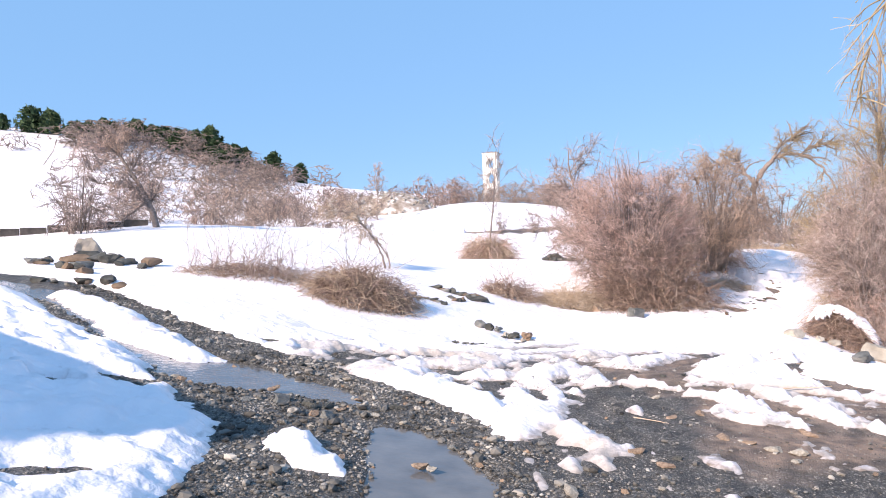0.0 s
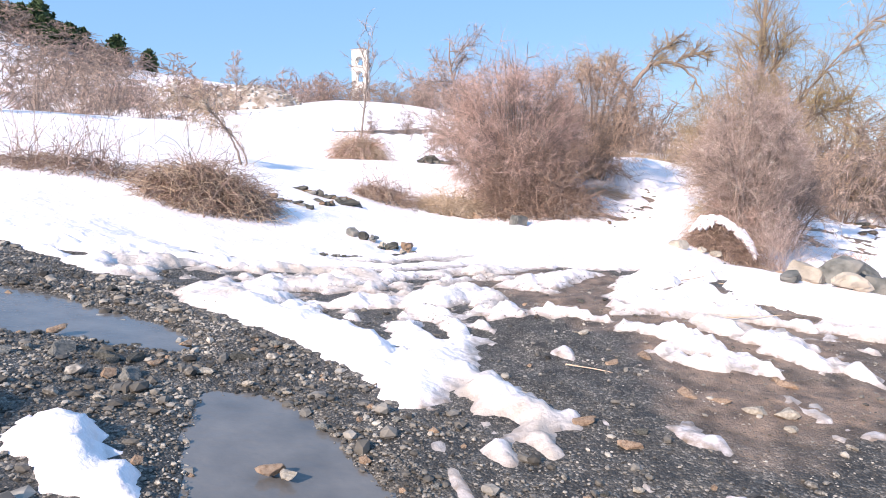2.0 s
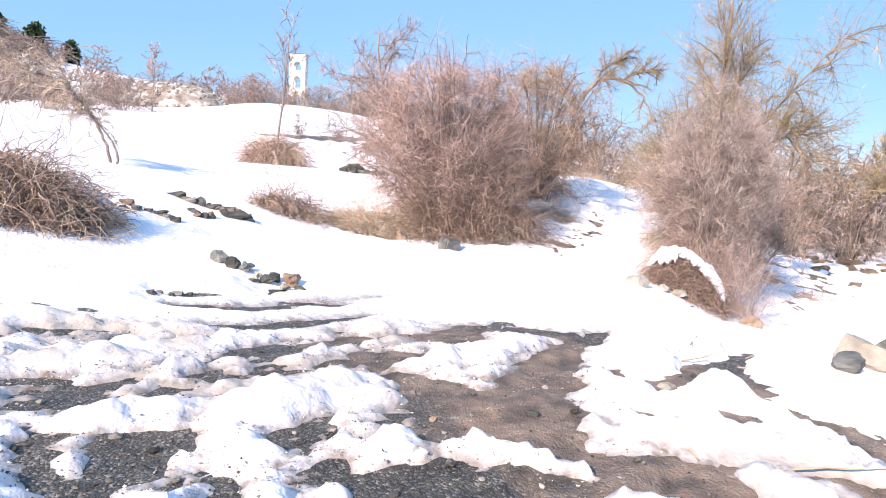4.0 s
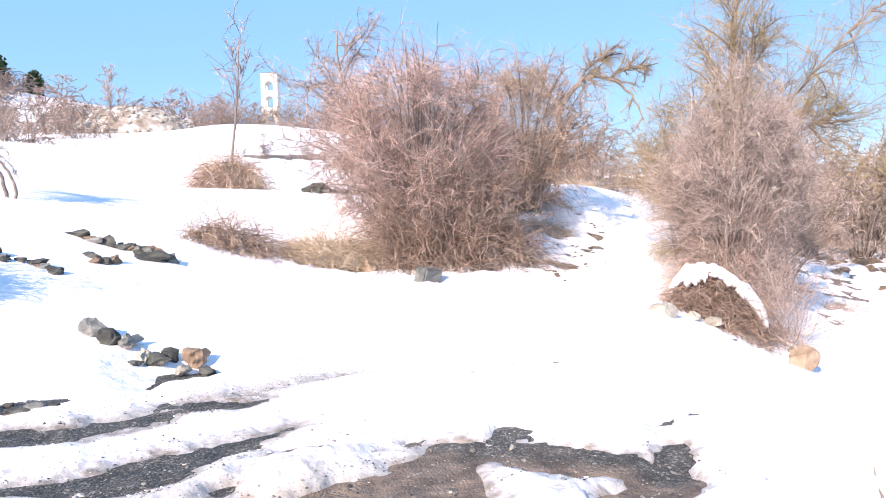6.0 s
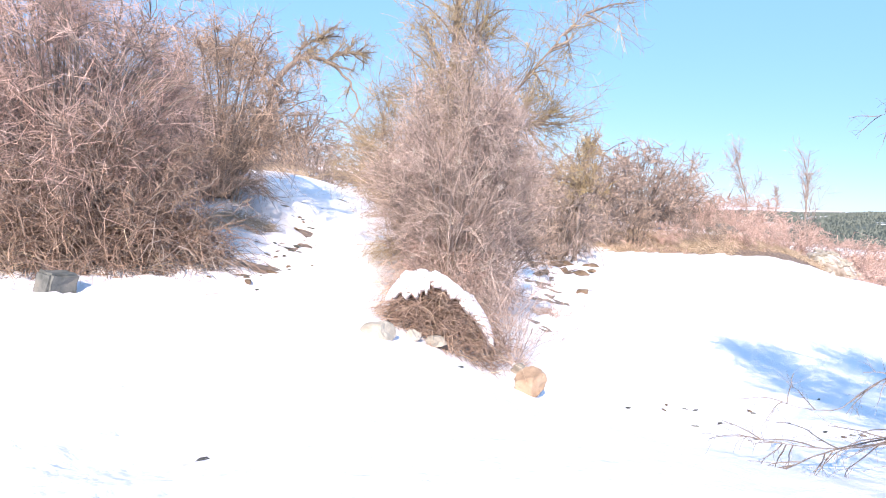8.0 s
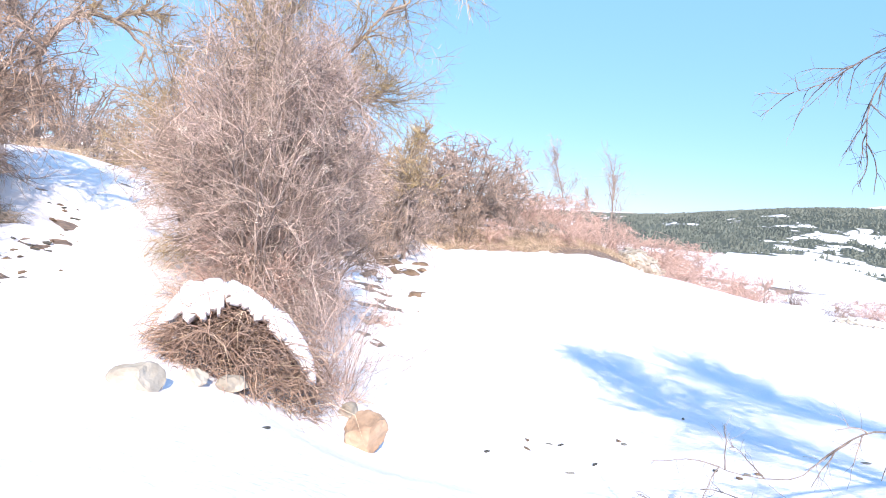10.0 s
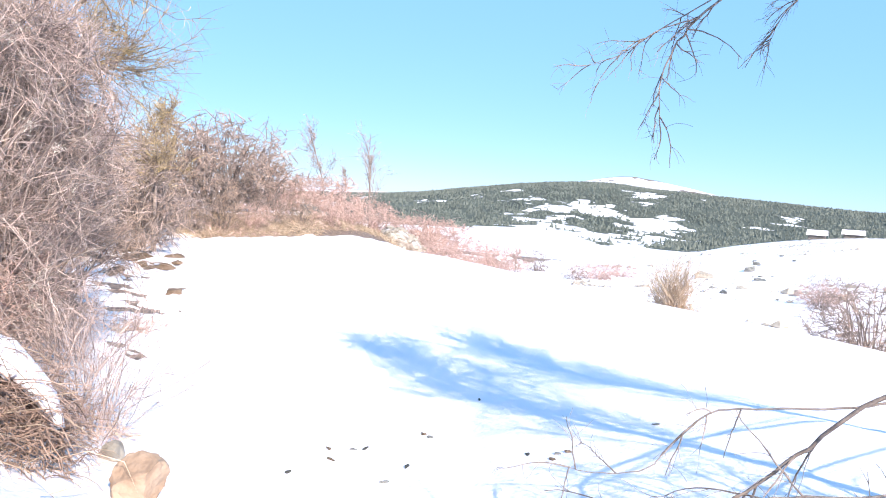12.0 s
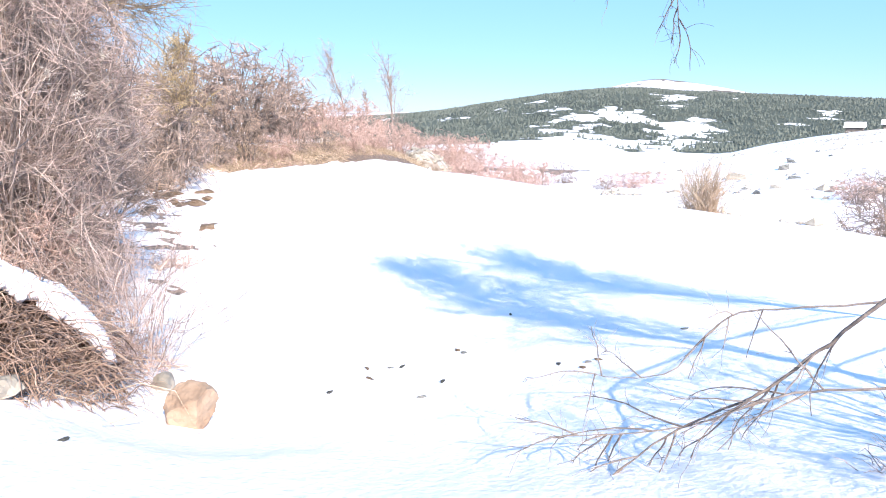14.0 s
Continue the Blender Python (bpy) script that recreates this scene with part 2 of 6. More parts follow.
# ---- materials ----
def mat(name, stops, scale=8.0, rough=0.85, bump=0.3, detail=6.0, spec=0.3, tree=None, random=0.0, metal=0.0, dist=0.02, fine=None):
    """A surface whose colour runs through stops by noise, with fine relief. random: how far single pieces differ."""
    m = bpy.data.materials.new(name)
    m.use_nodes = True
    n, l = m.node_tree.nodes, m.node_tree.links
    b = n["Principled BSDF"]
    co = n.new("ShaderNodeTexCoord")
    tex = n.new("ShaderNodeTexNoise")
    tex.inputs["Scale"].default_value, tex.inputs["Detail"].default_value = scale, detail
    l.new(co.outputs["Object"], tex.inputs["Vector"])
    r = n.new("ShaderNodeValToRGB")
    r.color_ramp.elements[0].position, r.color_ramp.elements[1].position = .3, .7
    for i, c in enumerate(stops):
        e = r.color_ramp.elements[i] if i < 2 and len(stops) == 2 else (r.color_ramp.elements[0] if i == 0 else r.color_ramp.elements[-1] if i == len(stops) - 1 else r.color_ramp.elements.new(.3 + .4 * i / (len(stops) - 1)))
        e.color = (*c, 1)
    l.new(tex.outputs["Fac"], r.inputs["Fac"])
    out = r.outputs["Color"]
    if random:
        geo = n.new("ShaderNodeNewGeometry")
        info = n.new("ShaderNodeObjectInfo")
        add = n.new("ShaderNodeMath")
        add.operation = 'ADD'
        l.new(geo.outputs["Random Per Island"], add.inputs[0])
        l.new(info.outputs["Random"], add.inputs[1])
        frac = n.new("ShaderNodeMath")
        frac.operation = 'FRACT'
        l.new(add.outputs[0], frac.inputs[0])
        span = n.new("ShaderNodeMapRange")
        span.inputs["To Min"].default_value, span.inputs["To Max"].default_value = 1 - random, 1 + random
        l.new(frac.outputs[0], span.inputs["Value"])
        hsv = n.new("ShaderNodeHueSaturation")
        l.new(out, hsv.inputs["Color"])
        l.new(span.outputs[0], hsv.inputs["Value"])
        out = hsv.outputs["Color"]
    l.new(out, b.inputs["Base Color"])
    b.inputs["Roughness"].default_value, b.inputs["Metallic"].default_value = rough, metal
    b.inputs["Specular IOR Level"].default_value = spec
    if bump:
        t2 = n.new("ShaderNodeTexNoise")
        t2.inputs["Scale"].default_value, t2.inputs["Detail"].default_value = fine or scale * 5, 5
        l.new(co.outputs["Object"], t2.inputs["Vector"])
        bp = n.new("ShaderNodeBump")
        bp.inputs["Strength"].default_value, bp.inputs["Distance"].default_value = bump, dist
        l.new(t2.outputs["Fac"], bp.inputs["Height"])
        l.new(bp.outputs["Normal"], b.inputs["Normal"])
    return m


def gravel_material():
    m = bpy.data.materials.new("gravel_and_mud")
    m.use_nodes = True
    n, l = m.node_tree.nodes, m.node_tree.links
    b = n["Principled BSDF"]
    co = n.new("ShaderNodeTexCoord")
    v = n.new("ShaderNodeTexVoronoi")
    v.inputs["Scale"].default_value = 75
    l.new(co.outputs["Object"], v.inputs["Vector"])
    v2 = n.new("ShaderNodeTexVoronoi")
    v2.inputs["Scale"].default_value = 190
    l.new(co.outputs["Object"], v2.inputs["Vector"])
    g = n.new("ShaderNodeValToRGB")
    for i, (p, c) in enumerate(((0, (.018, .016, .014)), (.5, (.055, .050, .045)), (.8, (.14, .128, .11)), (.95, (.42, .385, .34)))):
        e = g.color_ramp.elements[i] if i < 2 else g.color_ramp.elements.new(p)
        e.position, e.color = p, (*c, 1)
    sep = n.new("ShaderNodeSeparateColor")
    l.new(v.outputs["Color"], sep.inputs[0])
    l.new(sep.outputs[0], g.inputs["Fac"])
    g2 = n.new("ShaderNodeValToRGB")
    g2.color_ramp.elements[0].color, g2.color_ramp.elements[1].color = (.022, .019, .016, 1), (.16, .142, .12, 1)
    sep2 = n.new("ShaderNodeSeparateColor")
    l.new(v2.outputs["Color"], sep2.inputs[0])
    l.new(sep2.outputs[1], g2.inputs["Fac"])
    mix = n.new("ShaderNodeMix")
    mix.data_type = 'RGBA'
    mix.inputs[0].default_value = .5
    l.new(g.outputs[0], mix.inputs[6])
    l.new(g2.outputs[0], mix.inputs[7])
    # brown mud where the wheels have turned the soil up
    nz = n.new("ShaderNodeTexNoise")
    nz.inputs["Scale"].default_value, nz.inputs["Detail"].default_value = 1.1, 5
    l.new(co.outputs["Object"], nz.inputs["Vector"])
    at = n.new("ShaderNodeAttribute")
    at.attribute_name = "mud"
    s = n.new("ShaderNodeMath")
    s.operation = 'MULTIPLY_ADD'
    l.new(nz.outputs["Fac"], s.inputs[0])
    s.inputs[1].default_value = 1.2
    l.new(at.outputs["Fac"], s.inputs[2])
    mr = n.new("ShaderNodeMapRange")
    mr.inputs["From Min"].default_value, mr.inputs["From Max"].default_value = .95, 1.2
    l.new(s.outputs[0], mr.inputs["Value"])
    nm = n.new("ShaderNodeTexNoise")
    nm.inputs["Scale"].default_value, nm.inputs["Detail"].default_value = 9, 8
    l.new(co.outputs["Object"], nm.inputs["Vector"])
    mc = n.new("ShaderNodeValToRGB")
    mc.color_ramp.elements[0].color, mc.color_ramp.elements[1].color = (.09, .062, .045, 1), (.38, .27, .20, 1)
    l.new(nm.outputs["Fac"], mc.inputs["Fac"])
    mix2 = n.new("ShaderNodeMix")
    mix2.data_type = 'RGBA'
    l.new(mr.outputs[0], mix2.inputs[0])
    l.new(mix.outputs[2], mix2.inputs[6])
    l.new(mc.outputs[0], mix2.inputs[7])
    big = n.new("ShaderNodeTexNoise")
    big.inputs["Scale"].default_value, big.inputs["Detail"].default_value = 5.5, 6
    l.new(co.outputs["Object"], big.inputs["Vector"])
    damp = n.new("ShaderNodeMapRange")
    damp.inputs["From Min"].default_value, damp.inputs["From Max"].default_value = .36, .62
    damp.inputs["To Min"].default_value, damp.inputs["To Max"].default_value = .5, 1.15
    l.new(big.outputs["Fac"], damp.inputs["Value"])
    soak = n.new("ShaderNodeHueSaturation")
    l.new(mix2.outputs[2], soak.inputs["Color"])
    l.new(damp.outputs[0], soak.inputs["Value"])
    l.new(soak.outputs[0], b.inputs["Base Color"])
    wet = n.new("ShaderNodeMapRange")
    wet.inputs["To Min"].default_value, wet.inputs["To Max"].default_value = .85, .35
    l.new(nz.outputs["Fac"], wet.inputs["Value"])
    l.new(wet.outputs[0], b.inputs["Roughness"])
    bp = n.new("ShaderNodeBump")
    bp.inputs["Strength"].default_value, bp.inputs["Distance"].default_value = .5, .015
    l.new(v.outputs["Distance"], bp.inputs["Height"])
    bp.invert = True
    bp2 = n.new("ShaderNodeBump")
    bp2.inputs["Strength"].default_value, bp2.inputs["Distance"].default_value = .8, .04
    l.new(nm.outputs["Fac"], bp2.inputs["Height"])
    l.new(bp.outputs["Normal"], bp2.inputs["Normal"])
    l.new(bp2.outputs["Normal"], b.inputs["Normal"])
    return m


def snow_material():
    m = bpy.data.materials.new("snow")
    m.use_nodes = True
    n, l = m.node_tree.nodes, m.node_tree.links
    b = n["Principled BSDF"]
    co = n.new("ShaderNodeTexCoord")
    at = n.new("ShaderNodeAttribute")
    at.attribute_name = "dirt"
    nz = n.new("ShaderNodeTexNoise")
    nz.inputs["Scale"].default_value, nz.inputs["Detail"].default_value = 2.2, 9
    l.new(co.outputs["Object"], nz.inputs["Vector"])
    s = n.new("ShaderNodeMath")
    s.operation = 'MULTIPLY'
    l.new(nz.outputs["Fac"], s.inputs[0])
    l.new(at.outputs["Fac"], s.inputs[1])
    mr = n.new("ShaderNodeMapRange")
    mr.inputs["From Min"].default_value, mr.inputs["From Max"].default_value = .31, .62
    l.new(s.outputs[0], mr.inputs["Value"])
    # slightly pink base: puts the lavender of shaded snow into its colour
    clean = n.new("ShaderNodeValToRGB")
    clean.color_ramp.elements[0].color, clean.color_ramp.elements[1].color = (.92, .86, .895, 1), (.965, .925, .94, 1)
    l.new(nz.outputs["Fac"], clean.inputs["Fac"])
    mix = n.new("ShaderNodeMix")
    mix.data_type = 'RGBA'
    l.new(mr.outputs[0], mix.inputs[0])
    l.new(clean.outputs[0], mix.inputs[6])
    mix.inputs[7].default_value = (.54, .47, .42, 1)
    th = n.new("ShaderNodeAttribute")
    th.attribute_name = "thin"
    n3 = n.new("ShaderNodeTexNoise")
    n3.inputs["Scale"].default_value, n3.inputs["Detail"].default_value = 14, 8
    l.new(co.outputs["Object"], n3.inputs["Vector"])
    s3 = n.new("ShaderNodeMath")
    s3.operation = 'MULTIPLY_ADD'
    l.new(n3.outputs["Fac"], s3.inputs[0])
    s3.inputs[1].default_value = 1.1
    l.new(th.outputs["Fac"], s3.inputs[2])
    r3 = n.new("ShaderNodeMapRange")
    r3.inputs["From Min"].default_value, r3.inputs["From Max"].default_value = .9, 1.6
    l.new(s3.outputs[0], r3.inputs["Value"])
    wetc = n.new("ShaderNodeValToRGB")
    wetc.color_ramp.elements[0].color, wetc.color_ramp.elements[1].color = (.20, .15, .115, 1), (.40, .36, .335, 1)
    wetc.color_ramp.elements[0].position, wetc.color_ramp.elements[1].position = .35, .62
    l.new(nz.outputs["Fac"], wetc.inputs["Fac"])
    mix3 = n.new("ShaderNodeMix")
    mix3.data_type = 'RGBA'
    l.new(r3.outputs[0], mix3.inputs[0])
    l.new(mix.outputs[2], mix3.inputs[6])
    l.new(wetc.outputs[0], mix3.inputs[7])
    l.new(mix3.outputs[2], b.inputs["Base Color"])
    b.inputs["Roughness"].default_value, b.inputs["Specular IOR Level"].default_value = .5, .3
    g = n.new("ShaderNodeTexNoise")
    g.inputs["Scale"].default_value, g.inputs["Detail"].default_value = 14, 8
    l.new(co.outputs["Object"], g.inputs["Vector"])
    bp = n.new("ShaderNodeBump")
    bp.inputs["Strength"].default_value, bp.inputs["Distance"].default_value = .5, .04
    l.new(g.outputs["Fac"], bp.inputs["Height"])
    l.new(bp.outputs["Normal"], b.inputs["Normal"])
    return m


def water_material():
    m = bpy.data.materials.new("melt_water")
    m.use_nodes = True
    n, l = m.node_tree.nodes, m.node_tree.links
    b = n["Principled BSDF"]
    co = n.new("ShaderNodeTexCoord")
    nz = n.new("ShaderNodeTexNoise")
    nz.inputs["Scale"].default_value, nz.inputs["Detail"].default_value = 3.5, 4
    l.new(co.outputs["Object"], nz.inputs["Vector"])
    c = n.new("ShaderNodeValToRGB")
    c.color_ramp.elements[0].color, c.color_ramp.elements[1].color = (.075, .078, .085, 1), (.23, .22, .21, 1)
    l.new(nz.outputs["Fac"], c.inputs["Fac"])
    l.new(c.outputs[0], b.inputs["Base Color"])
    b.inputs["Roughness"].default_value, b.inputs["IOR"].default_value = .08, 1.33
    b.inputs["Specular IOR Level"].default_value = .7
    rp = n.new("ShaderNodeTexNoise")
    rp.inputs["Scale"].default_value, rp.inputs["Detail"].default_value = 16, 3
    l.new(co.outputs["Object"], rp.inputs["Vector"])
    bp = n.new("ShaderNodeBump")
    bp.inputs["Strength"].default_value, bp.inputs["Distance"].default_value = .3, .012
    l.new(rp.outputs["Fac"], bp.inputs["Height"])
    l.new(bp.outputs["Normal"], b.inputs["Normal"])
    return m


GRAVEL, SNOW, WATER = gravel_material(), snow_material(), water_material()
BARK = mat("grey_bark", [(.161, .127, .109), (.322, .265, .236)], 14, .9, .5, random=.25)
BARK_PALE = mat("pale_bark", [(.237, .185, .161), (.407, .341, .303)], 12, .85, .4, random=.25)
TWIG_RED = mat("reddish_twig", [(.33, .215, .185), (.60, .44, .39)], 3, .85, 0, random=.6)
TWIG_BROWN = mat("brown_twig", [(.29, .20, .16), (.52, .39, .31)], 3, .85, 0, random=.55)
TWIG_GREY = mat("grey_twig", [(.30, .22, .195), (.54, .43, .385)], 3, .85, 0, random=.6)
TWIG_PINK = mat("rosy_twig", [(.42, .28, .24), (.62, .455, .40)], 3, .85, 0, random=.45)
TWIG_GOLD = mat("golden_twig", [(.38, .27, .12), (.56, .43, .21)], 3, .8, 0, random=.3)
TWIG_OLIVE = mat("olive_twig", [(.27, .20, .12), (.44, .345, .22)], 3, .85, 0, random=.3)
STRAW = mat("dry_straw", [(.36, .265, .18), (.60, .48, .37)], 4, .9, 0, random=.35)
CANE = mat("bramble_cane", [(.15, .095, .075), (.38, .275, .22)], 5, .8, 0, random=.45)
ROCK_GREY = mat("grey_rock", [(.07, .075, .072), (.17, .175, .168), (.24, .225, .205)], 5, .85, .6, random=.2)
ROCK_TAN = mat("tan_sandstone", [(.20, .135, .095), (.32, .225, .16), (.38, .29, .22)], 4, .85, .6, random=.15)
ROCK_PALE = mat("pale_limestone", [(.26, .23, .19), (.44, .40, .345)], 5, .85, .5, random=.2)
ROCK_DARK = mat("dark_rock", [(.035, .037, .034), (.11, .11, .10)], 6, .8, .6, random=.25)
PEBBLE = mat("pebble", [(.05, .048, .044), (.155, .146, .133), (.37, .345, .31)], 2.5, .75, .3, random=.7)
PINE = mat("pine_needles", [(.022, .046, .022), (.075, .115, .05)], 1.2, .9, 0, random=.45)
# paler and greyer than the near pines: distance haze is put into the colour
WOODS = mat("far_pine_wood_hazed", [(.10, .118, .105), (.165, .185, .16)], .05, .95, 0, random=.2)
PLASTER = mat("whitewashed_masonry", [(.62, .58, .52), (.80, .78, .74)], .9, .9, .4, dist=.05)
DARK_IN = mat("dark_interior_stone", [(.10, .09, .08), (.2, .18, .16)], 3, .9, .3)
ROOF = mat("weathered_roof_tile", [(.22, .14, .10), (.36, .24, .18)], 3, .85, .5)
WALLSTONE = mat("dark_wall_stone", [(.06, .055, .05), (.15, .13, .115)], 3, .9, .6)
SEED = mat("pale_seed_fluff", [(.46, .41, .35), (.68, .62, .55)], 6, .95, 0, random=.2)
SOIL = mat("bare_soil", [(.10, .07, .05), (.22, .16, .115)], 5, .9, .6)


# ---- mesh helpers ----
def mesh_from(name, verts, faces, material, smooth=False):
    """faces: an array of triangles or of quads."""
    me = bpy.data.meshes.new(name)
    verts, faces = np.asarray(verts, np.float32), np.asarray(faces, np.int32)
    k = faces.shape[1]
    me.vertices.add(len(verts))
    me.vertices.foreach_set("co", verts.ravel())
    me.loops.add(faces.size)
    me.loops.foreach_set("vertex_index", faces.ravel())
    me.polygons.add(len(faces))
    me.polygons.foreach_set("loop_start", np.arange(0, faces.size, k, dtype=np.int32))
    me.polygons.foreach_set("use_smooth", np.full(len(faces), smooth))
    me.update(calc_edges=True)
    me.materials.append(material)
    return me


JOINED = ("branchwork", "crown", "bloom", "thicket", "shootwork", "dead_grass", "twigwork")


def part(name, me, parent, label=""):
    ob = new(name, me)
    ob.parent = parent
    if name in JOINED:
        ob["kind"] = "stuff"
    if label:
        ob["label"] = label
    return ob


def thing(name, label, category, at=(0, 0, 0), group="", kind="", rz=0.0):
    e = tagged(new(name), label, category, group, kind)
    e.matrix_world = pose(*at, 0, 0, rz)
    return e


def unit(v):
    return v / (np.linalg.norm(v, axis=-1, keepdims=True) + 1e-9)


def grow(rng, base, way, length, segs, wild=.15, lift=0.0, droop=0.0):
    """Paths of shoots: from base along way, wandering, lifting or drooping towards the tip."""
    base, way = np.asarray(base, float), unit(np.asarray(way, float))
    step = (np.asarray(length, float) / segs)[:, None]
    out = [base]
    for s in range(segs):
        way = way + rng.normal(0, wild, way.shape)
        way[:, 2] += lift - droop * (s + 1) / segs
        way = unit(way)
        out.append(out[-1] + way * step)
    return np.stack(out, 1)


def shoots(rng, P, count, lo, hi, spread, up=0.0):
    """Starts and ways of side shoots along the paths P."""
    k, segs = rng.randint(0, len(P), count), P.shape[1] - 1
    s = rng.uniform(lo, hi, count) * segs * .999
    i = s.astype(int)
    f = (s - i)[:, None]
    a, b = P[k, i], P[k, i + 1]
    way = unit(b - a) + rng.normal(0, spread, (count, 3))
    way[:, 2] += up
    return a * (1 - f) + b * f, unit(way), s / segs


def tubes(P, r0, r1, sides=3):
    """Tapered tubes along the paths P (n, m, 3)."""
    n, m, _ = P.shape
    tan = unit(np.gradient(P, axis=1))
    ref = np.where(np.abs(tan[..., 2:3]) > .9, np.array([1., 0, 0]), np.array([0, 0, 1.]))
    u = unit(np.cross(tan, ref))
    v = np.cross(tan, u)
    r0, r1 = np.broadcast_to(r0, (n,)), np.broadcast_to(r1, (n,))
    rad = (r0[:, None] + (r1 - r0)[:, None] * np.linspace(0, 1, m))[..., None]
    ring = [P + rad * (math.cos(a) * u + math.sin(a) * v) for a in np.arange(sides) * 2 * math.pi / sides]
    verts = np.stack(ring, 2).reshape(-1, 3)
    i = np.arange(n * m * sides).reshape(n, m, sides)
    a, b = i[:, :-1], i[:, 1:]
    an, bn = np.roll(a, -1, 2), np.roll(b, -1, 2)
    return verts, np.stack([a, an, bn, b], -1).reshape(-1, 4)


def needles(P, r0):
    """Three-sided shoots along the paths P, each ending in a point."""
    n, m, _ = P.shape
    v, q = tubes(P[:, :-1], r0, np.broadcast_to(r0, (n,)) * .62, 3) if m > 2 else (None, None)
    if m == 2:
        way = unit(P[:, 1] - P[:, 0])
        side = unit(np.cross(way, np.where(np.abs(way[:, 2:]) > .9, np.array([1., 0, 0]), np.array([0, 0, 1.]))))
        up = np.cross(way, side)
        rad = np.broadcast_to(r0, (n,))[:, None]
        v = np.stack([P[:, 0] + rad * (math.cos(a) * side + math.sin(a) * up) for a in (0, 2.1, 4.2)], 1).reshape(-1, 3)
    tip = len(v) + np.arange(n)
    end = ((np.arange(n) * (m - 1) + m - 2) * 3)[:, None] + np.arange(3)
    cone = np.stack([end, np.roll(end, -1, 1), np.repeat(tip[:, None], 3, 1)], -1).reshape(-1, 3)
    tris = cone if q is None else np.concatenate([q[:, [0, 1, 2]], q[:, [0, 2, 3]], cone])
    return np.concatenate([v, P[:, -1]]), tris


def merged(*pieces):
    off, V, Q = 0, [], []
    for v, f in pieces:
        V.append(v), Q.append(f + off)
        off += len(v)
    return np.concatenate(V), np.concatenate(Q)


def stone_mesh(name, rng, size, material, rough=.18, cuts=2, smooth=False, flat=0):
    """A weathered stone: a rounded block pushed in and out by noise."""
    bm = bmesh.new()
    bmesh.ops.create_icosphere(bm, subdivisions=cuts, radius=1)
    seed = Vector(rng.uniform(-50, 50, 3))
    planes = [unit(rng.normal(0, 1, 3)) for _ in range(flat)]
    for w in bm.verts:
        c = w.co.copy()
        for k, p in enumerate(planes):
            over = c.dot(Vector(p)) - (.5 + .05 * (k % 5))
            if over > 0:
                c -= Vector(p) * over
        c *= 1 + rough * noise.noise(c * 1.1 + seed) + rough * .5 * noise.noise(c * 2.7 + seed) + rough * .3 * noise.noise(c * 6.5 + seed)
        w.co = Vector((c.x * size[0], c.y * size[1], c.z * size[2]))
    me = bpy.data.meshes.new(name)
    bm.to_mesh(me)
    bm.free()
    if smooth:
        me.polygons.foreach_set("use_smooth", np.full(len(me.polygons), True))
    me.materials.append(material)
    return me


def box_bm(bm, x0, y0, z0, x1, y1, z1):
    vs = [bm.verts.new(p) for p in ((x0, y0, z0), (x1, y0, z0), (x1, y1, z0), (x0, y1, z0), (x0, y0, z1), (x1, y0, z1), (x1, y1, z1), (x0, y1, z1))]
    for f in ((3, 2, 1, 0), (4, 5, 6, 7), (0, 1, 5, 4), (1, 2, 6, 5), (2, 3, 7, 6), (3, 0, 4, 7)):
        bm.faces.new([vs[i] for i in f])


def bm_mesh(name, bm, material, bevel=0.0):
    if bevel:
        bmesh.ops.bevel(bm, geom=bm.edges[:], offset=bevel, segments=1, affect='EDGES')
    me = bpy.data.meshes.new(name)
    bm.to_mesh(me)
    bm.free()
    me.materials.append(material)
    return me


# ---- ground, snow, water ----
def axis(lo, hi, step, lo_mid, hi_mid, cap, far):
    """Lines of a grid: close together from lo to hi, at most cap apart out to the mid stretch, then ever wider."""
    def out(start, mid):
        at, s, pos = [], step, 0.0
        while pos < far:
            s = min(s * 1.07, cap) if pos < mid - start else s * 1.085
            pos += s
            at.append(pos)
        return np.array(at)
    core = np.arange(lo, hi + step / 2, step)
    return np.r_[lo - out(-lo, -lo_mid)[::-1], core, hi + out(hi, hi_mid)]


def sheet(xs, ys, height, keep=None):
    X, Y = np.meshgrid(xs, ys, indexing="ij")
    Z = height(X, Y)
    V = np.stack([X, Y, Z], -1).reshape(-1, 3)
    i = np.arange(X.size).reshape(X.shape)
    Q = np.stack([i[:-1, :-1], i[1:, :-1], i[1:, 1:], i[:-1, 1:]], -1).reshape(-1, 4)
    if keep is not None:
        Q = Q[keep(X, Y).ravel()[Q].any(1)]
        used = np.unique(Q)
        back = np.zeros(len(V), int)
        back[used] = np.arange(len(used))
        V, Q = V[used], back[Q]
    return V, Q


def add_field(me, name, values):
    me.attributes.new(name, 'FLOAT', 'POINT').data.foreach_set("value", np.asarray(values, np.float32))


def relief(x, y):
    near = step_up((15 - np.hypot(x - 1, y - 7)) / 1.5)
    return ground_h(x, y) + near * (.018 * fbm(x, y, .5, 21) + .012 * fbm(x, y, .16, 22)) - .05 * (stroke(x, y, POOL) < 0) * near + (.03 * vnoise(-.6 * x + .8 * y, .3 * (.8 * x + .6 * y), .13, 23) + .03 * fbm(x, y, .22, 24)) * step_up((.3 - np.minimum(stroke(x, y, TRACK), stroke(x, y, TRACK2))) / .1)


POOL = [(-.55, 5.8, .2), (-.35, 5.3, .33), (-.2, 4.7, .4), (-.15, 3.9, .36)]
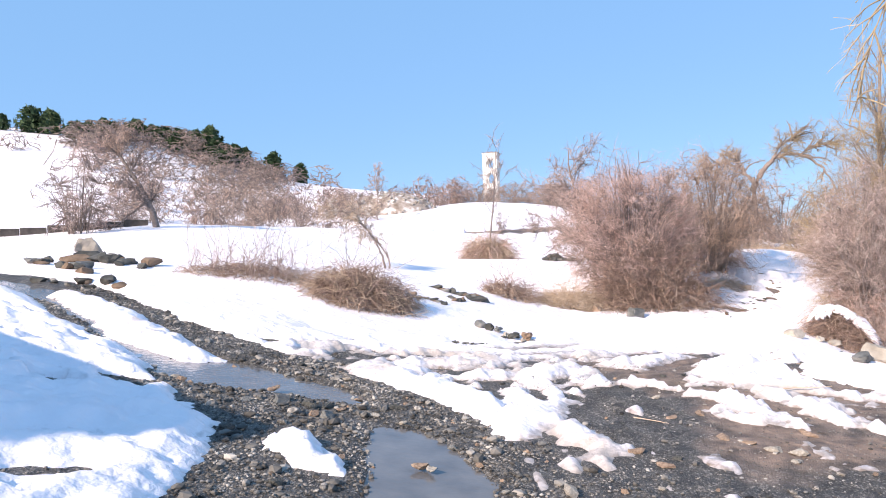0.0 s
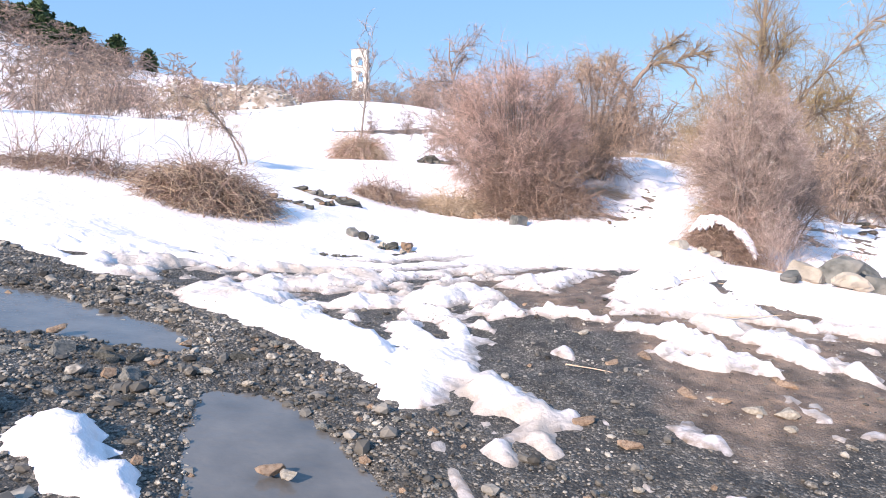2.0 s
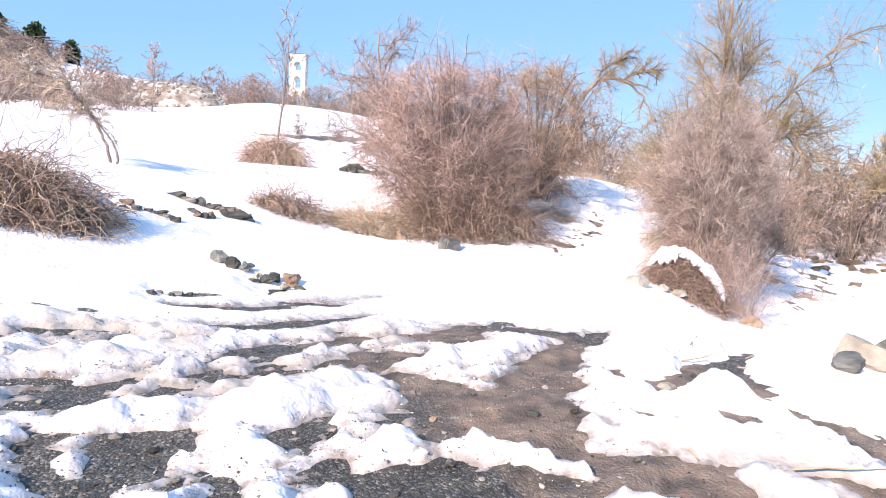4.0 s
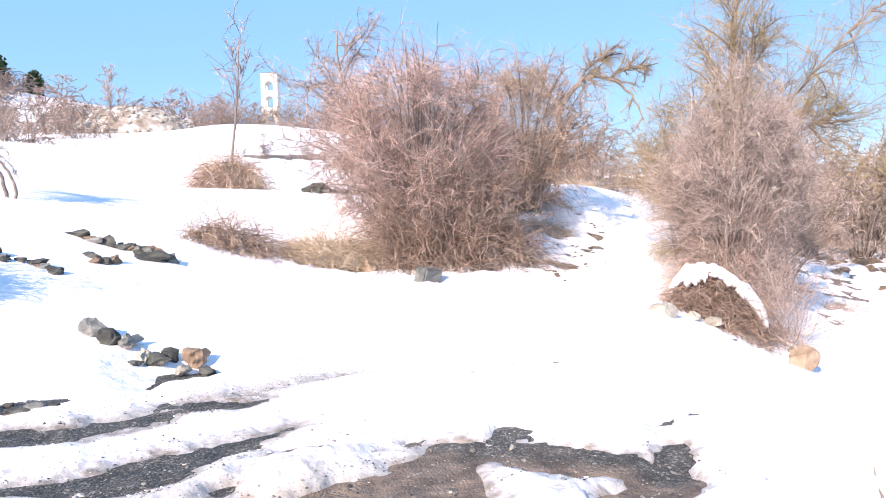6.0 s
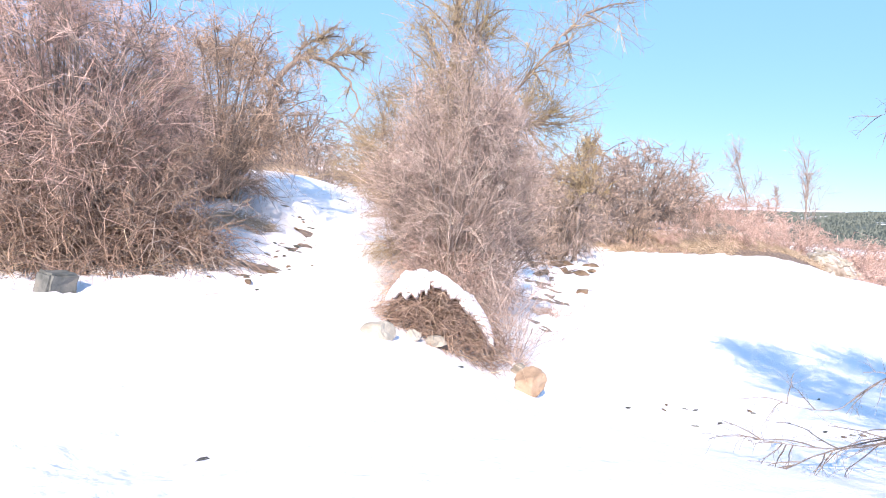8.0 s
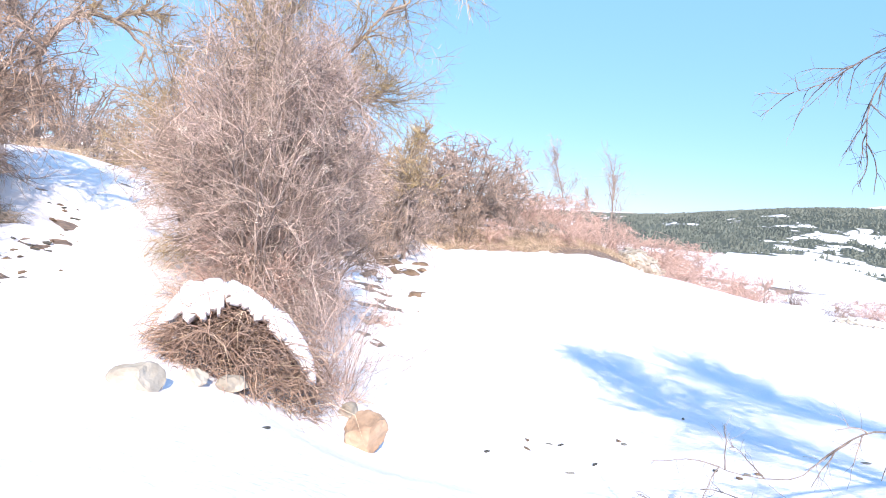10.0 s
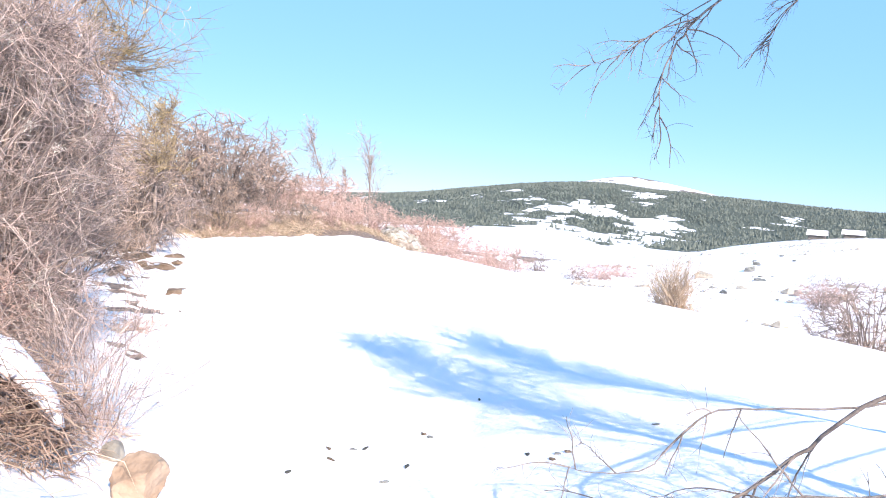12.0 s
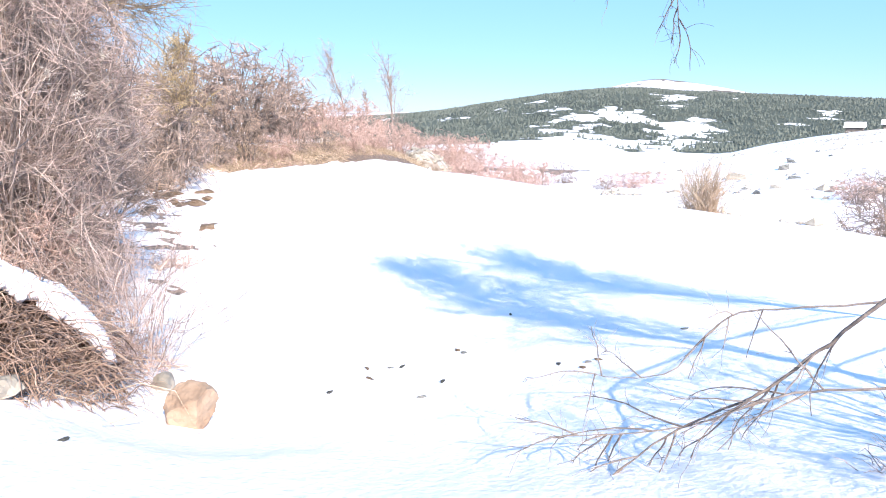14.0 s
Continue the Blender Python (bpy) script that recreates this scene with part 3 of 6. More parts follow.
RILL = [(-9, 13.1, .35), (-6.9, 11.85, .3), (-4.8, 9.7, .3), (-3.6, 8.4, .45), (-2.6, 7.75, .6), (-1.7, 7.4, .4), (-1.1, 7.0, .2)]


def wet(x, y):
    return np.minimum(stroke(x, y, POOL), stroke(x, y, RILL)) + .1 * fbm(x, y, .35, 31)


def bed(x, y):
    d = wet(x, y)
    return relief(x, y) - .07 * step_up(-d / .05)


xs, ys = axis(-8, 7, .095, -12, 28, .6, 3200), axis(2.5, 13, .095, 0, 36, .6, 3200)
V, Q = sheet(xs, ys, bed)
me = mesh_from("ground", V, Q, GRAVEL, True)
X, Y = V[:, 0], V[:, 1]
add_field(me, "mud", np.clip(1.1 - stroke(X, Y, [(2.6, 5.6, .3), (3.6, 6.9, .8), (2.6, 9.6, .9), (2.9, 9.6, .3)]), 0, 1) * .6 + 1.0 * (np.hypot(X - 1, Y - 8) > 13))
ground = tagged(new("ground", me), "dark wet gravel and brown mud under thawing snow", "ground", kind="structure")

xs, ys = axis(-5.6, 5.4, .044, -9, 25, .16, 3200), axis(4.2, 13.3, .044, 0, 30, .16, 3200)


def snow_top(x, y):
    d = snow_depth(x, y)
    far = np.hypot(x - 1, y - 7)
    lift = np.where(far > 16, np.minimum((far - 16) * .004, .25), 0)
    return relief(x, y) + d + np.where(d > 0, lift, 0)


V, Q = sheet(xs, ys, snow_top, lambda x, y: snow_depth(x, y) > -.03)
me = mesh_from("snow", V, Q, SNOW, True)
X, Y = V[:, 0], V[:, 1]
worn = np.minimum(np.minimum(stroke(X, Y, SLUSH), stroke(X, Y, MUD)), np.minimum(np.minimum(stroke(X, Y, RUTS[0]), stroke(X, Y, RUTS[1])), stroke(X, Y, BARE[2])))
dirt = np.clip(1 - worn / .5, 0, 1)
dirt = np.maximum(dirt, .8 * np.clip(1 - stroke(X, Y, ROAD) / .35, 0, 1)) * (.8 + .5 * fbm(X, Y, 1.2, 41) + .3 * fbm(X, Y, .3, 42))
add_field(me, "dirt", dirt)
slushy = np.clip(1.15 - np.minimum(worn, stroke(X, Y, TRACK)) / .45, 0, 1)
add_field(me, "thin", np.clip(1 - snow_depth(X, Y) / .085, 0, 1) * np.maximum(slushy, .45 * (np.hypot(X - 1, Y - 7) < 14)))
snow = tagged(new("snow", me), "bright thawing snow cover with dirty ragged edges", "snow", kind="stuff")

for nm, band, drop in (("puddle", POOL, .03), ("water", RILL, .042)):
    b = np.array(band)
    gx, gy = np.arange(b[:, 0].min() - 1, b[:, 0].max() + 1, .07), np.arange(b[:, 1].min() - 1, b[:, 1].max() + 1, .07)
    V, Q = sheet(gx, gy, lambda x, y: ground_h(x, y) - drop, lambda x, y: stroke(x, y, band) < .25)
    tagged(new(nm, mesh_from(nm, V, Q, WATER, True)), "shallow blue-grey melt water on gravel" if nm == "puddle" else "thin rill of melt water over stones", "puddle" if nm == "puddle" else "stream", kind="structure")


def floor_z(x, y):
    return float(ground_h(np.float64(x), np.float64(y)) + max(0.0, float(snow_depth(np.array([x]), np.array([y]))[0])))


def soil_z(x, y):
    return float(ground_h(np.float64(x), np.float64(y)))


# ---- shrubs and trees ----


def crown_places(rng, n, low, shell):
    """Places spread evenly through a broad dome: ring angle, share of its width, share of its height."""
    u = rng.uniform(low, 1, n * 5)
    prof = np.where(u > .45, np.sqrt(np.clip(1 - ((u - .45) / .56) ** 2, 0, 1)), .78 + .22 * u / .45)
    keep = np.flatnonzero(rng.uniform(0, 1, n * 5) < prof ** 2)[:n]
    u, prof = u[keep], prof[keep]
    return rng.uniform(0, 2 * math.pi, len(u)), prof * rng.uniform(0, 1, len(u)) ** shell, u


def arcs(start, bend, end, points):
    f = np.linspace(0, 1, points)[None, :, None]
    return start[:, None] * (1 - f) ** 2 + 2 * f * (1 - f) * bend[:, None] + end[:, None] * f ** 2


def shrub_parts(e, rng, height, width, depth, stem, twig, stems, boughs, twigs, thick, fine, droop, tip, tips, segs, picked, low, wild, reach=(.03, .13), bunch=0):
    half = np.array([width / 2, depth / 2, height])
    fine_work, seed_at = reach[1] > .14, rng.uniform(0, 90)
    lumpy = rng.uniform(0, 6.28, 3)

    def place(n, floor, shell):
        ring, rad, u = crown_places(rng, n, floor, shell)
        k = 1 + .10 * np.sin(3 * ring + lumpy[0]) + .08 * np.sin(5 * ring + 4 * u + lumpy[1]) + .06 * rng.normal(0, 1, len(ring))
        return np.stack([rad * k * np.cos(ring), rad * k * np.sin(ring), u * (1 + .07 * np.sin(2 * ring + lumpy[2]) + .03 * rng.normal(0, 1, len(ring)))], 1) * half

    # stems rise from one stool and arch outwards
    end = place(stems, .3 + .3 * low, .25)
    stems = len(end)
    base = np.stack([rng.normal(0, .07, stems), rng.normal(0, .07, stems), np.zeros(stems)], 1) * half * [1, 1, 0] + end * [.12, .12, 0]
    bend = base * .55 + end * [.45, .45, 0] + np.stack([np.zeros(stems), np.zeros(stems), end[:, 2] * rng.uniform(.75, 1.15, stems)], 1)
    n = 8 if segs > 1 else 4
    P = arcs(base, bend, end, n)
    P[:, 1:] += rng.normal(0, wild * .09 * height, (stems, n - 1, 3)).cumsum(1) * .35
    # boughs reach from a near stem to places spread through the crown
    goal = place(boughs * (2 if fine_work else 1), .02, .5)
    if fine_work:
        lump = np.array([noise.noise(Vector(q / (.17 * height)) + Vector((seed_at, 0, 0))) for q in goal])
        goal = goal[np.argsort(-lump - rng.uniform(0, .35, len(goal)))[:boughs]]
    boughs = len(goal)
    nodes = P[:, 1:].reshape(-1, 3)
    pick = []
    for c in np.array_split(goal, max(1, boughs // 200)):
        dd = np.sqrt(((c[:, None] - nodes[None]) ** 2).sum(-1))
        pick.append(np.argmin(np.abs(dd - .12 * height * rng.uniform(.6, 1.4, (len(c), 1))) + .3 * np.maximum(0, nodes[None, :, 2] - c[:, None, 2]), 1))
    start = nodes[np.concatenate(pick)]
    gap = np.linalg.norm(goal - start, axis=1)[:, None]
    bend = (start + goal) / 2 + rng.normal(0, .25, goal.shape) * gap + np.array([0, 0, .22]) * gap
    m = 5 if segs > 1 else 3
    B = arcs(start, bend, goal, m)
    B[:, 1:] += rng.normal(0, .006 * height, (boughs, m - 1, 3)).cumsum(1)
    b2, w2, s2 = shoots(rng, B, twigs, .05, 1, 1.0 if fine_work else 1.3, .2 if fine_work else .15)
    T = grow(rng, b2, w2, height * rng.uniform(*reach, twigs), segs, .26 if fine_work else .34, .04, droop + .08)
    rad = thick * rng.uniform(.4, 1, stems)
    order = np.argsort(-rad)
    for k in order[:picked]:
        part("stem", mesh_from("stem", *tubes(P[k:k + 1], rad[k], .008, 6), stem, True), e)
    rest = order[picked:]
    part("branchwork", mesh_from("branchwork", *merged(tubes(P[rest], rad[rest], .006, 4 if segs > 1 else 3), tubes(B, fine * 2.0, fine * .8, 3)), stem, True), e)
    part("crown", mesh_from("crown", *needles(T, fine * rng.uniform(.6, 1.25, twigs)), twig), e, "haze of fine leafless twigs")
    if bunch:
        c, _, _ = shoots(rng, B, bunch, .5, 1, .6)
        c = c[np.argsort(-np.linalg.norm(c * [2 / width, 2 / depth, 0], axis=1))[:bunch * 3 // 4]]
        b3 = np.repeat(c, 26, 0) + rng.normal(0, .028, (len(c) * 26, 3))
        part("bloom", mesh_from("bloom", *needles(grow(rng, b3, rng.normal(0, 1, b3.shape), rng.uniform(.02, .06, len(b3)), 1), .0045), tip), e, "fluffy pale seed heads")
    elif tips:
        b3, w3, _ = shoots(rng, B, tips, .3, 1, .8, .0)
        part("bloom", mesh_from("bloom", *tubes(grow(rng, b3, w3, rng.uniform(.04, .14, tips), 2, .5, 0, .1), fine * 1.6, fine, 3), tip), e, "pale dry seed heads")


def shrub(name, label, x, y, height, width, seed, stem=BARK, twig=TWIG_BROWN, stems=60, boughs=600, twigs=4000, droop=.1, thick=.028, fine=.0038,
          tip=None, tips=0, category="shrub", group="", depth=None, segs=3, picked=8, low=.12, wild=.1, z=None, rz=0.0, reach=(.03, .13), bunch=0):
    """A leafless shrub: stems from one stool, side boughs and a haze of fine twigs."""
    e = thing(name, label, category, (x, y, soil_z(x, y) - .05 if z is None else z), group, rz=rz)
    shrub_parts(e, np.random.RandomState(seed), height, width, depth or width, stem, twig, stems, boughs, twigs, thick, fine, droop, tip, tips, segs, picked, low, wild, reach, bunch)
    return e


def limb_mesh(name, rng, pts, r0, r1, bark, sides=7):
    """One limb through the given places, smoothed."""
    p = np.array(pts, float)
    t = np.linspace(0, len(p) - 1, len(p) * 5)
    k = np.arange(len(p))
    q = np.stack([np.interp(t, k, p[:, i]) for i in range(3)], 1)
    for _ in range(4):
        q[1:-1] = (q[:-2] + 2 * q[1:-1] + q[2:]) / 4
    q[1:-1] += rng.normal(0, r0 * .25, q[1:-1].shape)
    return q[None], tubes(q[None], r0, r1, sides)


def tree(name, label, x, y, height, seed, bark=BARK, twig=TWIG_GREY, girth=.12, limbs=14, boughs=180, twigs=2500, spread=.8, first=.25, lean=(0, 0), droop=.0, fine=.006, crook=.08,
         group="", z=None, limb_len=.45, up=.35, twig_len=.075, segs=2, picked=10, extra=(), tip=None, tips=0):
    """A bare tree: a tapered trunk, limbs, boughs and fine twigs. extra: further limbs as lists of places relative to the foot."""
    rng = np.random.RandomState(seed)
    e = thing(name, label, "tree", (x, y, soil_z(x, y) - .05 if z is None else z), group)
    T = grow(rng, np.zeros((1, 3)), np.array([[lean[0], lean[1], 1.0]]), np.array([height]), 10, crook, .03)
    b, w, s = shoots(rng, T, limbs, first, .95, spread, up)
    L = grow(rng, b, w, height * limb_len * rng.uniform(.6, 1.1, limbs) * (1.15 - .75 * s), 7, .13, .03, droop)
    part("trunk", mesh_from("trunk", *tubes(T, girth, girth * .22, 9), bark, True), e)
    rad = girth * .42 * (1.2 - s)
    for k in range(min(picked, limbs)):
        part("limb", mesh_from("limb", *tubes(L[k:k + 1], rad[k], girth * .08, 6), bark, True), e)
    long_limbs = [L]
    for pts, r0 in extra:
        q, tb = limb_mesh("limb", rng, pts, r0, r0 * .18, bark)
        part("limb", mesh_from("limb", *tb, bark, True), e)
        b, w, _ = shoots(rng, q, 16, .25, 1, .5, .0)
        long_limbs.append(grow(rng, b, w, rng.uniform(.4, 1.1, 16), 7, .13, .02, droop))
    A = np.concatenate(long_limbs)
    b, w, s2 = shoots(rng, A, boughs, .15, 1, .6, .1)
    B = grow(rng, b, w, height * rng.uniform(.06, .18, boughs), 4, .2, .02, droop)
    b, w, s3 = shoots(rng, B, twigs, .1, 1, 1.0, .03)
    W = grow(rng, b, w, height * twig_len * rng.uniform(.3, 1.0, twigs), segs, .25, .0, droop)
    rest = tubes(A[min(picked, limbs):], girth * .22, girth * .06, 4) if len(A) > picked else tubes(A[:1], .01, .01, 3)
    part("branchwork", mesh_from("branchwork", *merged(rest, tubes(B, fine * 2.0, fine * .8, 3)), bark, True), e)
    part("crown", mesh_from("crown", *needles(W, fine * 1.1), twig), e, "crown of bare fine branches")
    if tips:
        b3, w3, _ = shoots(rng, B[len(B) // 2:], tips, .2, 1, .6, 0)
        part("bloom", mesh_from("bloom", *tubes(grow(rng, b3, w3, rng.uniform(.2, .6, tips), 3, .2, 0, .1), fine * 1.3, fine * .7, 3), tip), e, "golden hanging twigs")
    return e


def heap(name, label, x, y, length, width, height, rz, seed, canes=700, mat_a=CANE, mat_b=STRAW, grass=500, category="bramble", snow_cap=0.0, group="", fine=.006, sticks=0, dome=1.0, cane=1.0):
    """A low heap of arching canes and dead grass, turned by rz degrees, domed over the ground."""
    rng = np.random.RandomState(seed)
    z0 = soil_z(x, y)
    e = thing(name, label, category, (x, y, z0), group, rz=rz)
    c = math.cos(math.radians(rz)), math.sin(math.radians(rz))

    def scatter(n, k=.5):
        a, r = rng.uniform(0, 2 * math.pi, n), np.sqrt(rng.uniform(0, 1, n))
        p = np.stack([r * np.cos(a) * length * k, r * np.sin(a) * width * k, np.zeros(n)], 1)
        wx, wy = x + c[0] * p[:, 0] - c[1] * p[:, 1], y + c[1] * p[:, 0] + c[0] * p[:, 1]
        p[:, 2] = ground_h(wx, wy) - z0 - .03 + dome * height * .55 * np.sqrt(np.maximum(0, 1 - r * r)) * rng.uniform(0, 1, n) ** .6
        return p, a, r

    b, a, r = scatter(canes)
    w = np.stack([np.cos(a) * .6 * r + rng.normal(0, .85, canes), np.sin(a) * .6 * r + rng.normal(0, .85, canes), rng.uniform(-.25, .9, canes)], 1)
    P = grow(rng, b, w, cane * height * rng.uniform(.5, 1.5, canes) * (1.1 - .4 * r), 5, .3, .04, .6)
    part("thicket", mesh_from("thicket", *needles(P, fine * rng.uniform(.6, 1.3, canes)), mat_a), e)
    if sticks:
        b, a, r = scatter(sticks, .45)
        fan = .16 if sticks > 150 else .4
        S = grow(rng, b, np.stack([rng.normal(0, fan, sticks), rng.normal(0, fan, sticks), np.ones(sticks)], 1), height * rng.uniform(.8, 1.9, sticks), 5, .15)
        b, w, _ = shoots(rng, S, sticks * 5, .3, 1, .5)
        part("shootwork", mesh_from("shootwork", *merged(tubes(S, fine, fine * .5, 3), tubes(grow(rng, b, w, height * rng.uniform(.2, .5, sticks * 5), 3, .2), fine * .6, fine * .4, 3)), mat_a if sticks > 150 else TWIG_GREY), e, "thin upright bare shoots")
    if grass:
        b, a, r = scatter(grass, .55)
        w = np.stack([np.cos(a) * .5 * r + rng.normal(0, .7, grass), np.sin(a) * .5 * r + rng.normal(0, .7, grass), rng.uniform(.1, 1.1, grass)], 1)
        G = grow(rng, b, w, height * rng.uniform(.35, .9, grass), 3, .25, 0, .8)
        part("dead_grass", mesh_from("dead_grass", *needles(G, fine * .8), mat_b), e)
    if snow_cap:
        bm = bmesh.new()
        bmesh.ops.create_grid(bm, x_segments=70, y_segments=40, size=1)
        dead = []
        for v in bm.verts:
            u, t = v.co.x, v.co.y
            rr = u * u + t * t
            n1 = noise.noise(Vector((u * 2.4 + seed, t * 2.4, 0))) + .8 * noise.noise(Vector((u * 7 + seed, t * 6, 3))) + .4 * noise.noise(Vector((u * 17, t * 13, seed)))
            lx, ly = u * length * .54, t * width * .56
            wx, wy = x + c[0] * lx - c[1] * ly, y + c[1] * lx + c[0] * ly
            v.co = Vector((lx, ly, soil_z(wx, wy) - z0 + .05 + snow_cap * (max(0, 1 - rr) ** .5) + .06 * n1))
            front = -.05 + .16 * noise.noise(Vector((u * 3.2, seed, 0))) + .2 * noise.noise(Vector((u * 11, seed, 5)))
            if rr > .80 + .25 * n1 or n1 < -.62 or t < front - .48:
                dead.append(v)
        bmesh.ops.delete(bm, geom=dead, context='VERTS')
        bmesh.ops.solidify(bm, geom=bm.faces[:], thickness=.09)
        me_ = bm_mesh("snow_cap", bm, SNOW)
        me_.polygons.foreach_set("use_smooth", np.full(len(me_.polygons), True))
        cap = part("snow_cap", me_, e, "thick ragged cap of white snow")
        lumps = [stone_mesh("snow_lump", np.random.RandomState(seed + i), (.10, .08, .06), SNOW, .5, 2, True) for i in range(4)]
        for i in range(9):
            u, t = rng.uniform(-.8, .3), rng.uniform(-.5, -.2)
            k = max(0, 1 - u * u - t * t)
            o = part("snow_lump", lumps[i % 4], cap)
            lx, ly = u * length * .54, t * width * .56
            wx, wy = x + c[0] * lx - c[1] * ly, y + c[1] * lx + c[0] * ly
            f = rng.uniform(.3, .8)
            o.matrix_basis = pose(lx, ly, soil_z(wx, wy) - z0 + snow_cap * k ** .5 - .04, 0, 0, rng.uniform(0, 360)) @ Matrix.Diagonal((f, f, f, 1))
    return e


def rock(name, label, x, y, size, material, seed, sink=.25, rz=0, rough=.3, cuts=3, flat=7, group="", z=None, tilt=0):
    rng = np.random.RandomState(seed)
    ob = tagged(new(name, stone_mesh(name, rng, size, material, rough, cuts, False, flat)), label, "rock", group)
    base = floor_z(x, y) if z is None else z
    ob.matrix_world = pose(x, y, base + size[2] * (1 - 2 * sink), tilt, 0, rz)
    return ob


def put_copy(proto, x, y, size, rz, sy=None, z=None):
    return copy_thing(proto, pose(x, y, (soil_z(x, y) if z is None else z) - .05, 0, 0, rz) @ Matrix.Diagonal((size * (sy or 1), size * (sy or 1), size, 1)))


# the great shrubs on either side of the path
shrub("shrub", "tall dense leafless shrub with tangled reddish-brown twigs beside the path", 5.3, 21.5, 4.7, 4.5, 11, BARK, TWIG_RED, 170, 2300, 21000, thick=.026, depth=3.8, droop=.06, low=.1, picked=16, fine=.0037, segs=2, reach=(.05, .17), wild=.16)
shrub("shrub", "leafless grey bramble-grown skirt of the reddish shrub", 5.8, 20.5, 2.3, 3.6, 17, BARK, CANE, 70, 900, 8000, thick=.012, depth=2.0, droop=.22, low=.05, picked=4, fine=.0042, segs=2, reach=(.05, .2))
heap("bramble", "dark tangle of arching bramble canes under the great shrub", 5.7, 20.5, 3.7, 1.6, 1.5, 0, 19, 1700, CANE, STRAW, 60, fine=.0055, dome=1.2, cane=.8)
heap("bramble", "pale bowed bramble canes before the great shrub", 6.4, 20.1, 2.4, .8, .9, 0, 20, 130, BARK_PALE, STRAW, 40, fine=.007, dome=.7, cane=1.7)
shrub("shrub", "broad brown leafless shrub behind the reddish one", 9.2, 25.6, 4.5, 4.8, 12, BARK, TWIG_BROWN, 90, 1100, 11000, droop=.08, fine=.0052, low=.15, segs=2, reach=(.05, .17))
shrub("shrub", "tall leafless grey-brown shrub with pale seed heads by the path", 11.0, 19.0, 4.8, 3.2, 13, BARK_PALE, TWIG_GREY, 170, 1900, 17000, depth=3.3, tip=SEED, tips=1, droop=.03, low=.2, picked=16, fine=.0033, segs=2, reach=(.05, .17), bunch=190, wild=.14)
shrub("shrub", "low rosy undergrowth with fluffy seed heads round the grey shrub", 10.8, 18.8, 1.8, 2.0, 131, TWIG_PINK, TWIG_PINK, 70, 550, 4500, depth=1.6, tip=SEED, tips=1, droop=.12, low=.05, picked=4, thick=.012, fine=.0033, segs=2, reach=(.05, .18), bunch=150)
shrub("shrub", "bushy brown leafless shrub leaning over the lower field", 13.3, 20.8, 3.4, 3.6, 18, BARK, TWIG_BROWN, 70, 800, 8000, droop=.12, fine=.0042, low=.05, segs=2, reach=(.05, .17))
shrub("shrub", "tall olive-grey leafless shrub behind the one with seed heads", 12.5, 21.9, 5.6, 4.3, 132, BARK, TWIG_OLIVE, 90, 900, 9000, depth=3.6, droop=.04, low=.3, picked=8, fine=.0038, segs=2, reach=(.05, .17), wild=.14)
tree("tree", "tall bare tree with crooked upper limbs and golden twigs", 13.2, 22.2, 8.6, 14, BARK, TWIG_OLIVE, .15, 40, 460, 6500, spread=.5, first=.2, tip=TWIG_GOLD, tips=900, limb_len=.27, fine=.004, crook=.02, up=.4, twig_len=.09,
     extra=(([(.05, 0, 2.2), (.5, -.5, 3.4), (.95, -1.0, 4.3), (1.4, -1.3, 5.0), (2.0, -1.6, 5.9), (2.45, -1.9, 6.45)], .05), ([(0, 0, 2.8), (.4, -.3, 4.4), (.5, -.4, 6.2)], .035), ([(0, 0, 1.6), (.7, -.7, 3.0), (1.2, -1.2, 3.8), (1.7, -1.6, 3.9)], .03)))
tree("tree", "small spreading bare tree with a crooked grey trunk", 4.9, 24.9, 4.7, 15, BARK, TWIG_GREY, .08, 34, 360, 5200, spread=1.2, droop=.12, crook=.16, limb_len=.62, up=.2, first=.2, fine=.0045)
tree("tree", "old bent willow with an arching limb and hanging twigs", 15.2, 36.1, 4.5, 16, BARK, TWIG_OLIVE, .26, 5, 260, 3400, spread=.9, droop=.10, crook=.04, fine=.007, limb_len=.3, first=.5, twig_len=.13,
     extra=(([(.1, 0, 4.0), (.5, -.2, 4.9), (1.2, -.5, 5.6), (2.0, -.8, 5.55), (2.9, -1.3, 4.9), (3.4, -1.6, 3.6)], .15), ([(.1, 0, 4.2), (-.4, .3, 5.0), (-.9, .5, 5.8)], .09), ([(1.0, -.4, 5.5), (1.3, -.4, 6.0), (1.9, -.6, 6.4)], .06), ([(2.0, -.8, 5.4), (2.6, -1.0, 5.9), (3.6, -1.5, 5.9)], .06), ([(-.3, .2, 4.9), (-1.2, .3, 5.3), (-2.0, .3, 5.2)], .05)))

# brambles and grass in front of the rising field
heap("bramble", "low tangle of grey bramble canes half under snow", -4.5, 15.3, 3.0, 1.6, .75, 6, 21, 1100, sticks=60)
heap("bramble", "low mat of tan grass and canes joining two heaps", -2.95, 14.9, 1.8, 1.2, .4, 0, 25, 350, grass=500)
heap("bramble", "rounded heap of dry tan grass and brown canes", -2.0, 14.3, 2.0, 1.7, 1.0, 0, 22, 3000, grass=900, sticks=10, dome=1.45, cane=.62, mat_b=STRAW)
heap("bramble", "brown canes with a patch of snow beside the tan heap", -1.45, 14.75, 1.2, .9, .75, 10, 221, 900, grass=60, snow_cap=.5, cane=.6, dome=1.4)
heap("bramble", "brown bramble heap under a thick cap of snow", 9.3, 17.1, 1.6, 1.4, 1.25, -32, 23, 2900, grass=80, snow_cap=1.0, cane=.42, dome=1.4, fine=.005)
